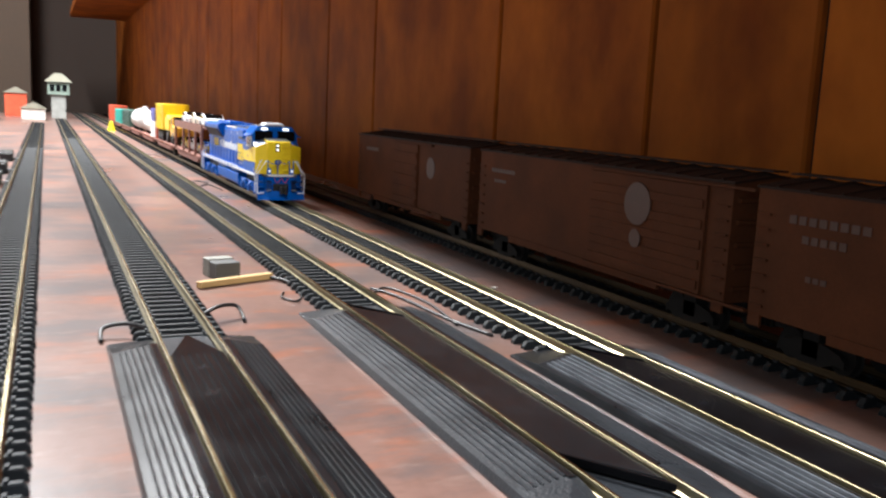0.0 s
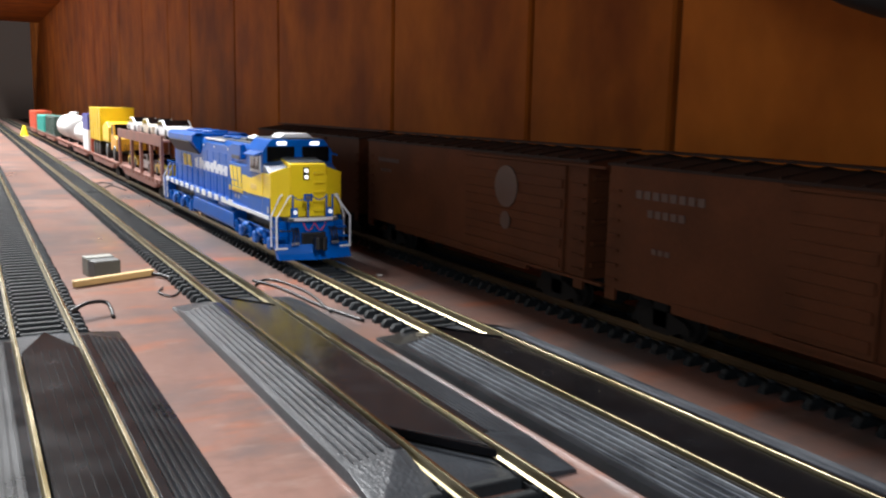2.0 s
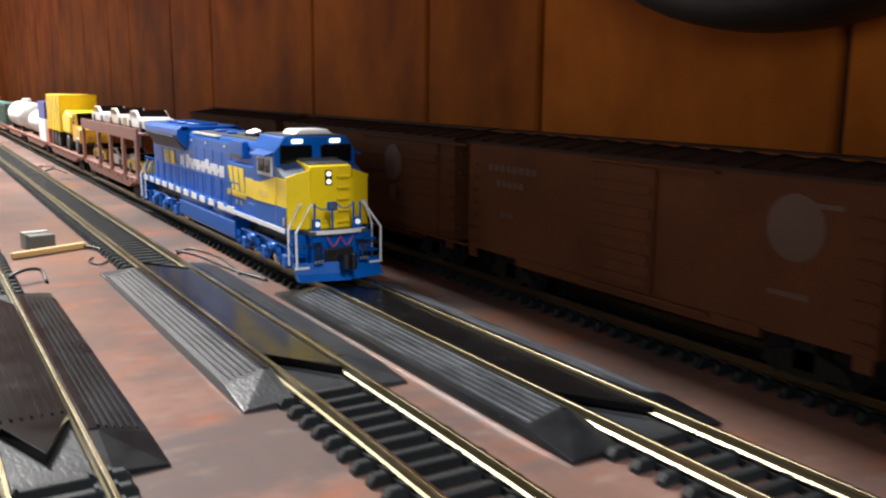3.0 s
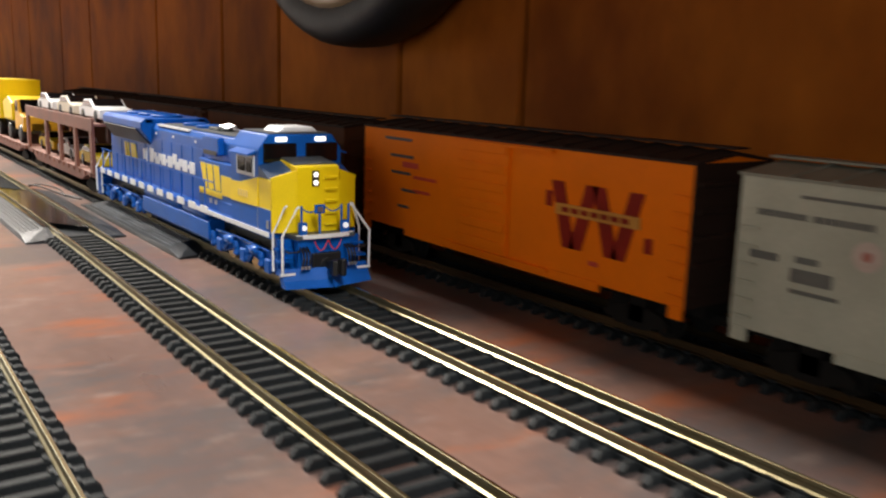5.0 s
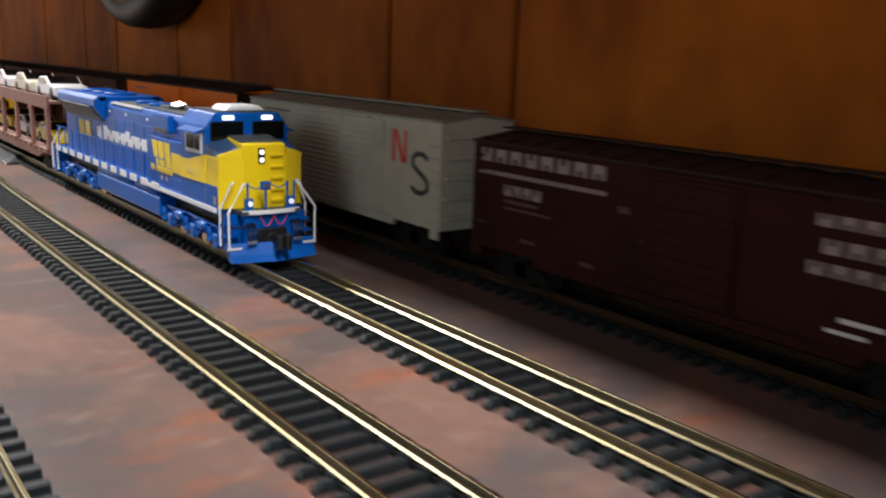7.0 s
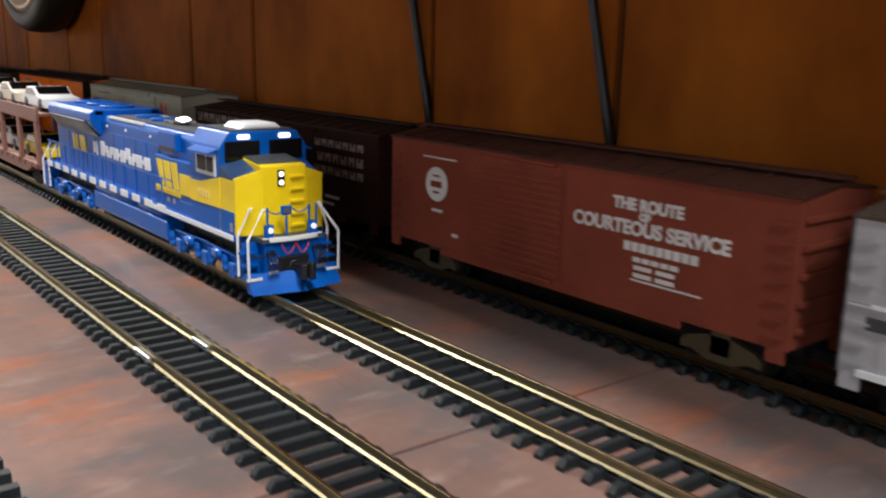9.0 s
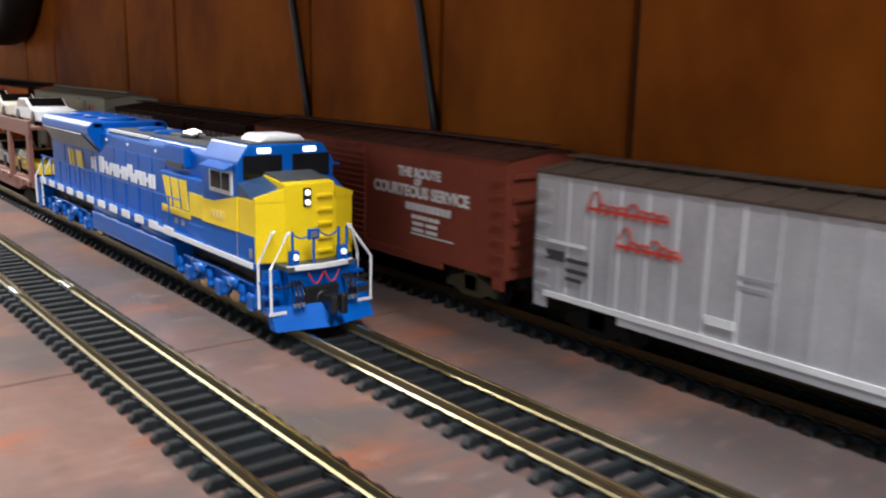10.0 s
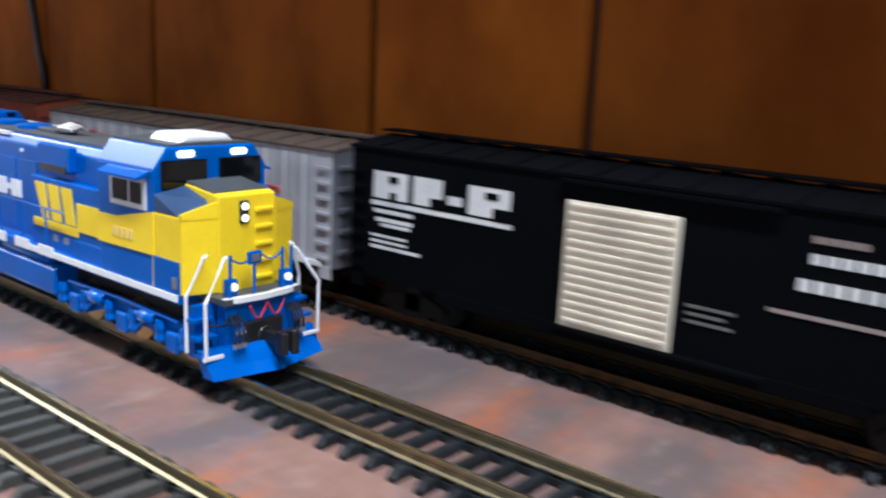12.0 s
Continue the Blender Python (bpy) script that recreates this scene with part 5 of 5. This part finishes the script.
prism(bm, [(-0.0178, -0.0016), (0.0174, -0.0019), (0.0180, 0.0), (0.0174, 0.0019), (-0.0178, 0.0017), (-0.0185, 0.0)], "z", 0.0, 0.0026)
stick = tagged(part("wooden_stick", bm, STICK, None, "", 0.0004), "flat pale wooden craft stick lying on the board", "stick")
stick.matrix_basis = pose(-0.0824, 0.6937, 0.0003, 0, 0, 24)

sw = thing("switch_box", "small dark switch box with a grey lid on the board", "switch box", "", -0.0846, 0.7063, 0, 12)
boxpart("housing", (-0.0055, 0.0055, -0.0035, 0.0045, 0.0, 0.0072), BOXGREY, sw, bevel=0.0004)
boxpart("lid", (-0.0058, 0.0058, 0.0045, 0.0110, 0.0, 0.0078), mat("lid_grey", (0.30, 0.30, 0.26), 0.6), sw, "lighter grey lid", bevel=0.0004)


def wire(label, pts, r=0.0005, material=None):
    bm = bmesh.new()
    P = [Vector(p) for p in pts]
    out = []
    for i in range(len(P) - 1):
        p0, p1, p2, p3 = P[max(i - 1, 0)], P[i], P[i + 1], P[min(i + 2, len(P) - 1)]
        for k in range(6):
            u = k / 6
            out.append(0.5 * ((2 * p1) + (p2 - p0) * u + (2 * p0 - 5 * p1 + 4 * p2 - p3) * u * u + (3 * p1 - p0 - 3 * p2 + p3) * u ** 3))
    tube(bm, out + [P[-1]], r)
    return tagged(part("wire", bm, material or BLACK, None, "", smooth=True), label, "wire", "loose wires")


wire("black wire loop at a rail joint of the yard track", [(lay(X_YARD, 1) + 0.010, 0.6303, 0.003), (lay(X_YARD, 1) + 0.016, 0.6331, 0.0050), (lay(X_YARD, 1) + 0.0225, 0.6358, 0.0040), (lay(X_YARD, 1) + 0.0235, 0.6276, 0.0006)], 0.0007)
wire("black wire loop at a rail joint of the yard track", [(lay(X_YARD, 1) - 0.010, 0.6166, 0.003), (lay(X_YARD, 1) - 0.016, 0.6185, 0.0042), (lay(X_YARD, 1) - 0.0225, 0.6185, 0.0030), (lay(X_YARD, 1) - 0.0235, 0.6111, 0.0006)], 0.0007)
wire("dark wire from the craft stick to the passing track", [(-0.0682, 0.7017, 0.0012), (-0.0631, 0.6917, 0.0012), (-0.0604, 0.6825, 0.0010), (-0.0549, 0.6715, 0.0010)], 0.0008)
wire("thin dark wire curled beside the passing track", [(-0.0677, 0.6715, 0.0006), (-0.0709, 0.6624, 0.0006), (-0.0677, 0.6541, 0.0006), (-0.0631, 0.6624, 0.0006), (-0.0622, 0.6734, 0.0006)], 0.0004)
wire("thin dark wire between the two tracks", [(-0.0311, 0.6715, 0.0006), (-0.0256, 0.6532, 0.0006), (-0.0220, 0.6166, 0.0006), (-0.0165, 0.5892, 0.0006)], 0.0006)
wire("thin dark wire between the two tracks", [(-0.0329, 0.6624, 0.0006), (-0.0238, 0.6715, 0.0006), (-0.0183, 0.6422, 0.0006), (-0.0220, 0.6056, 0.0006)], 0.0005)
wire("thin dark wire lying across the board", [(-0.0366, 1.0924, 0.0006), (-0.0293, 1.1199, 0.0006), (-0.0220, 1.1290, 0.0006), (-0.0183, 1.0833, 0.0006)], 0.0006)
wire("thin dark wire lying across the board", [(-0.0348, 1.1473, 0.0006), (-0.0274, 1.1656, 0.0006), (-0.0201, 1.1473, 0.0006)], 0.0006)

rng = random.Random(4)
for x, y, s in ((0.0301, 0.353, 0.0030), (0.0287, 0.336, 0.0028), (0.0343, 0.349, 0.0020), (0.0265, 0.343, 0.0016), (0.0226, 0.663, 0.0018)):
    bm = bmesh.new()
    n = 7
    prism(bm, [(s * rng.uniform(0.5, 1.0) * math.cos(6.283 * k / n), s * rng.uniform(0.5, 1.0) * math.sin(6.283 * k / n)) for k in range(n)], "z", 0, 0.0006)
    chip = tagged(part("paint_chip", bm, PAPER), "pale chip of debris lying on the board", "debris", "debris on the board")
    chip.matrix_basis = pose(x, y, 0.0002, 3, 2, 40 * x / 0.03)

flag = thing("yellow_marker", "small yellow marker standing beside the main line", "marker", "", -0.026, 2.35, 0)
bm = bmesh.new()
lathe(bm, [(0.009, 0.0), (0.008, 0.002), (0.004, 0.016), (0.0015, 0.022)], (0, 0, 0), "z", 14)
part("cone", bm, YELLOW, flag)


# ---- wheel hanging on the paneling ----
def wall_wheel(y, z, r):
    t = thing("spare_wheel", "black rubber tyre on a tan rim hung on the paneling", "wheel", "", 0.0925, y, z)
    bm = bmesh.new()
    n, m = 64, 14
    rings = []
    for k in range(n):
        a = 2 * math.pi * k / n
        ring = []
        for j in range(m):
            b = 2 * math.pi * j / m
            rr, w = r - 0.0125 + 0.0125 * math.copysign(abs(math.cos(b)) ** 0.7, math.cos(b)), 0.0185 * math.copysign(abs(math.sin(b)) ** 0.7, math.sin(b))
            ring.append(bm.verts.new((w, rr * math.cos(a), rr * math.sin(a))))
        rings.append(ring)
    for k in range(n):
        for j in range(m):
            bm.faces.new((rings[k][j], rings[(k + 1) % n][j], rings[(k + 1) % n][(j + 1) % m], rings[k][(j + 1) % m]))
    part("tyre", bm, TYRE, t, "worn black tyre", smooth=True)
    bm = bmesh.new()
    q = r - 0.023
    lathe(bm, [(q + 0.004, 0.012), (q + 0.004, -0.0175), (q - 0.001, -0.0190), (q - 0.012, -0.008), (q * 0.5, -0.002), (0.022, -0.005), (0.016, -0.010), (0.004, -0.010)], (0, 0, 0), "x", 48)
    part("rim", bm, RIM, t, "tan painted rim", smooth=True)
    for k in range(5):
        a = 2 * math.pi * k / 5
        bm = bmesh.new()
        lathe(bm, [(0.0035, 0.0), (0.0035, -0.005), (0.001, -0.006)], (-0.002, 0.030 * math.cos(a), 0.030 * math.sin(a)), "x", 6)
        part("lug_nut", bm, CHROME, t)
    bm = bmesh.new()
    lathe(bm, [(0.004, -0.014), (0.004, 0.0195)], (0, 0, 0), "x", 12)
    part("peg", bm, BLACK, t)
    return t


wall_wheel(0.441, 0.0935 + 0.120, 0.120)

# dark cords hanging down the paneling
for y0, y1 in ((-0.104, -0.146), (-0.216, -0.256)):
    bm = bmesh.new()
    tube(bm, [(WALL - 0.0022, y0 + (y1 - y0) * k / 6, 0.20 - 0.16 * k / 6) for k in range(7)], 0.0019, 8)
    tagged(part("cord", bm, BLACK, None, "", smooth=True), "thick dark cord hanging down the paneling", "cord", "cords on the paneling")


# ---- far end of the layout ----
def tower(x, y):
    t = thing("signal_tower", "pale green model signal tower with a grey hipped roof", "model building", "", x, y, 0)
    # base colour lowered to stand in for the dim light here
    boxpart("base", (-0.020, 0.020, -0.016, 0.016, 0.0, 0.070), mat("dimmed_pale_siding", (0.30, 0.31, 0.29), 0.7), t, "pale lower storey, dim light put into its colour", bevel=0.0008)
    boxpart("upper_storey", (-0.030, 0.030, -0.024, 0.024, 0.070, 0.108), GREEN, t, bevel=0.0008)
    for k in range(3):
        boxpart("window", (-0.024 + 0.017 * k, -0.011 + 0.017 * k, -0.0252, -0.0236, 0.080, 0.100), GLASS, t)
    bm = bmesh.new()
    v = [bm.verts.new(p) for p in ((-0.038, -0.032, 0.108), (0.038, -0.032, 0.108), (0.038, 0.032, 0.108), (-0.038, 0.032, 0.108), (-0.010, 0, 0.134), (0.010, 0, 0.134))]
    for f in ((3, 2, 1, 0), (0, 1, 5, 4), (2, 3, 4, 5), (1, 2, 5), (3, 0, 4)):
        bm.faces.new([v[i] for i in f])
    part("roof", bm, ROOF_GREY, t)
    return t


tower(-0.118, 3.25)
for x, y, label, paint, h in ((-0.30, 2.9, "yellow model shed beyond the yard", YELLOW, 0.05), (-0.235, 3.3, "orange red model shed beyond the yard", ORED, 0.07), (-0.185, 3.05, "pale model shed beyond the yard", PAPER, 0.03)):
    s = thing("model_shed", label, "model building", "sheds at the end of the yard", x, y, 0)
    boxpart("shed_body", (-0.030, 0.030, -0.030, 0.030, 0, h), paint, s, bevel=0.0006)
    bm = bmesh.new()
    prism(bm, [(-0.034, h), (0.034, h), (0, h + 0.018)], "y", -0.034, 0.034)
    part("roof", bm, ROOF_GREY, s)


def switch_stand(y):
    t = thing("switch_machine", "black ribbed switch machine beside the outer yard track", "switch machine", "switch machines", lay(X_EDGE, 1) - 0.022, y, 0)
    boxpart("case", (-0.006, 0.006, -0.020, 0.020, 0, 0.009), BLACK, t, bevel=0.0008)
    for k in range(5):
        boxpart("fin", (-0.0064, 0.0064, -0.017 + 0.008 * k, -0.014 + 0.008 * k, 0.004, 0.0104), BOXGREY, t)
    boxpart("rod", (0.006, 0.014, -0.001, 0.001, 0.001, 0.003), CHROME, t)
    return t


for y in (1.12, 1.24, 1.40):
    switch_stand(y)


def motions():
    ROWS = [(0, 0.9510), (1, 0.8145), (2, 0.6795), (3, 0.5520), (4, 0.4265), (5, 0.2970), (6, 0.1668), (7, 0.0372), (8, -0.0903), (9, -0.2158), (10, -0.3425), (11, -0.4697), (12, -0.5858)]
    for ob, dy, z in TRAIN:
        walk(ob, [(t, pose(X_MAIN, y + dy, z)) for t, y in ROWS])


motions()
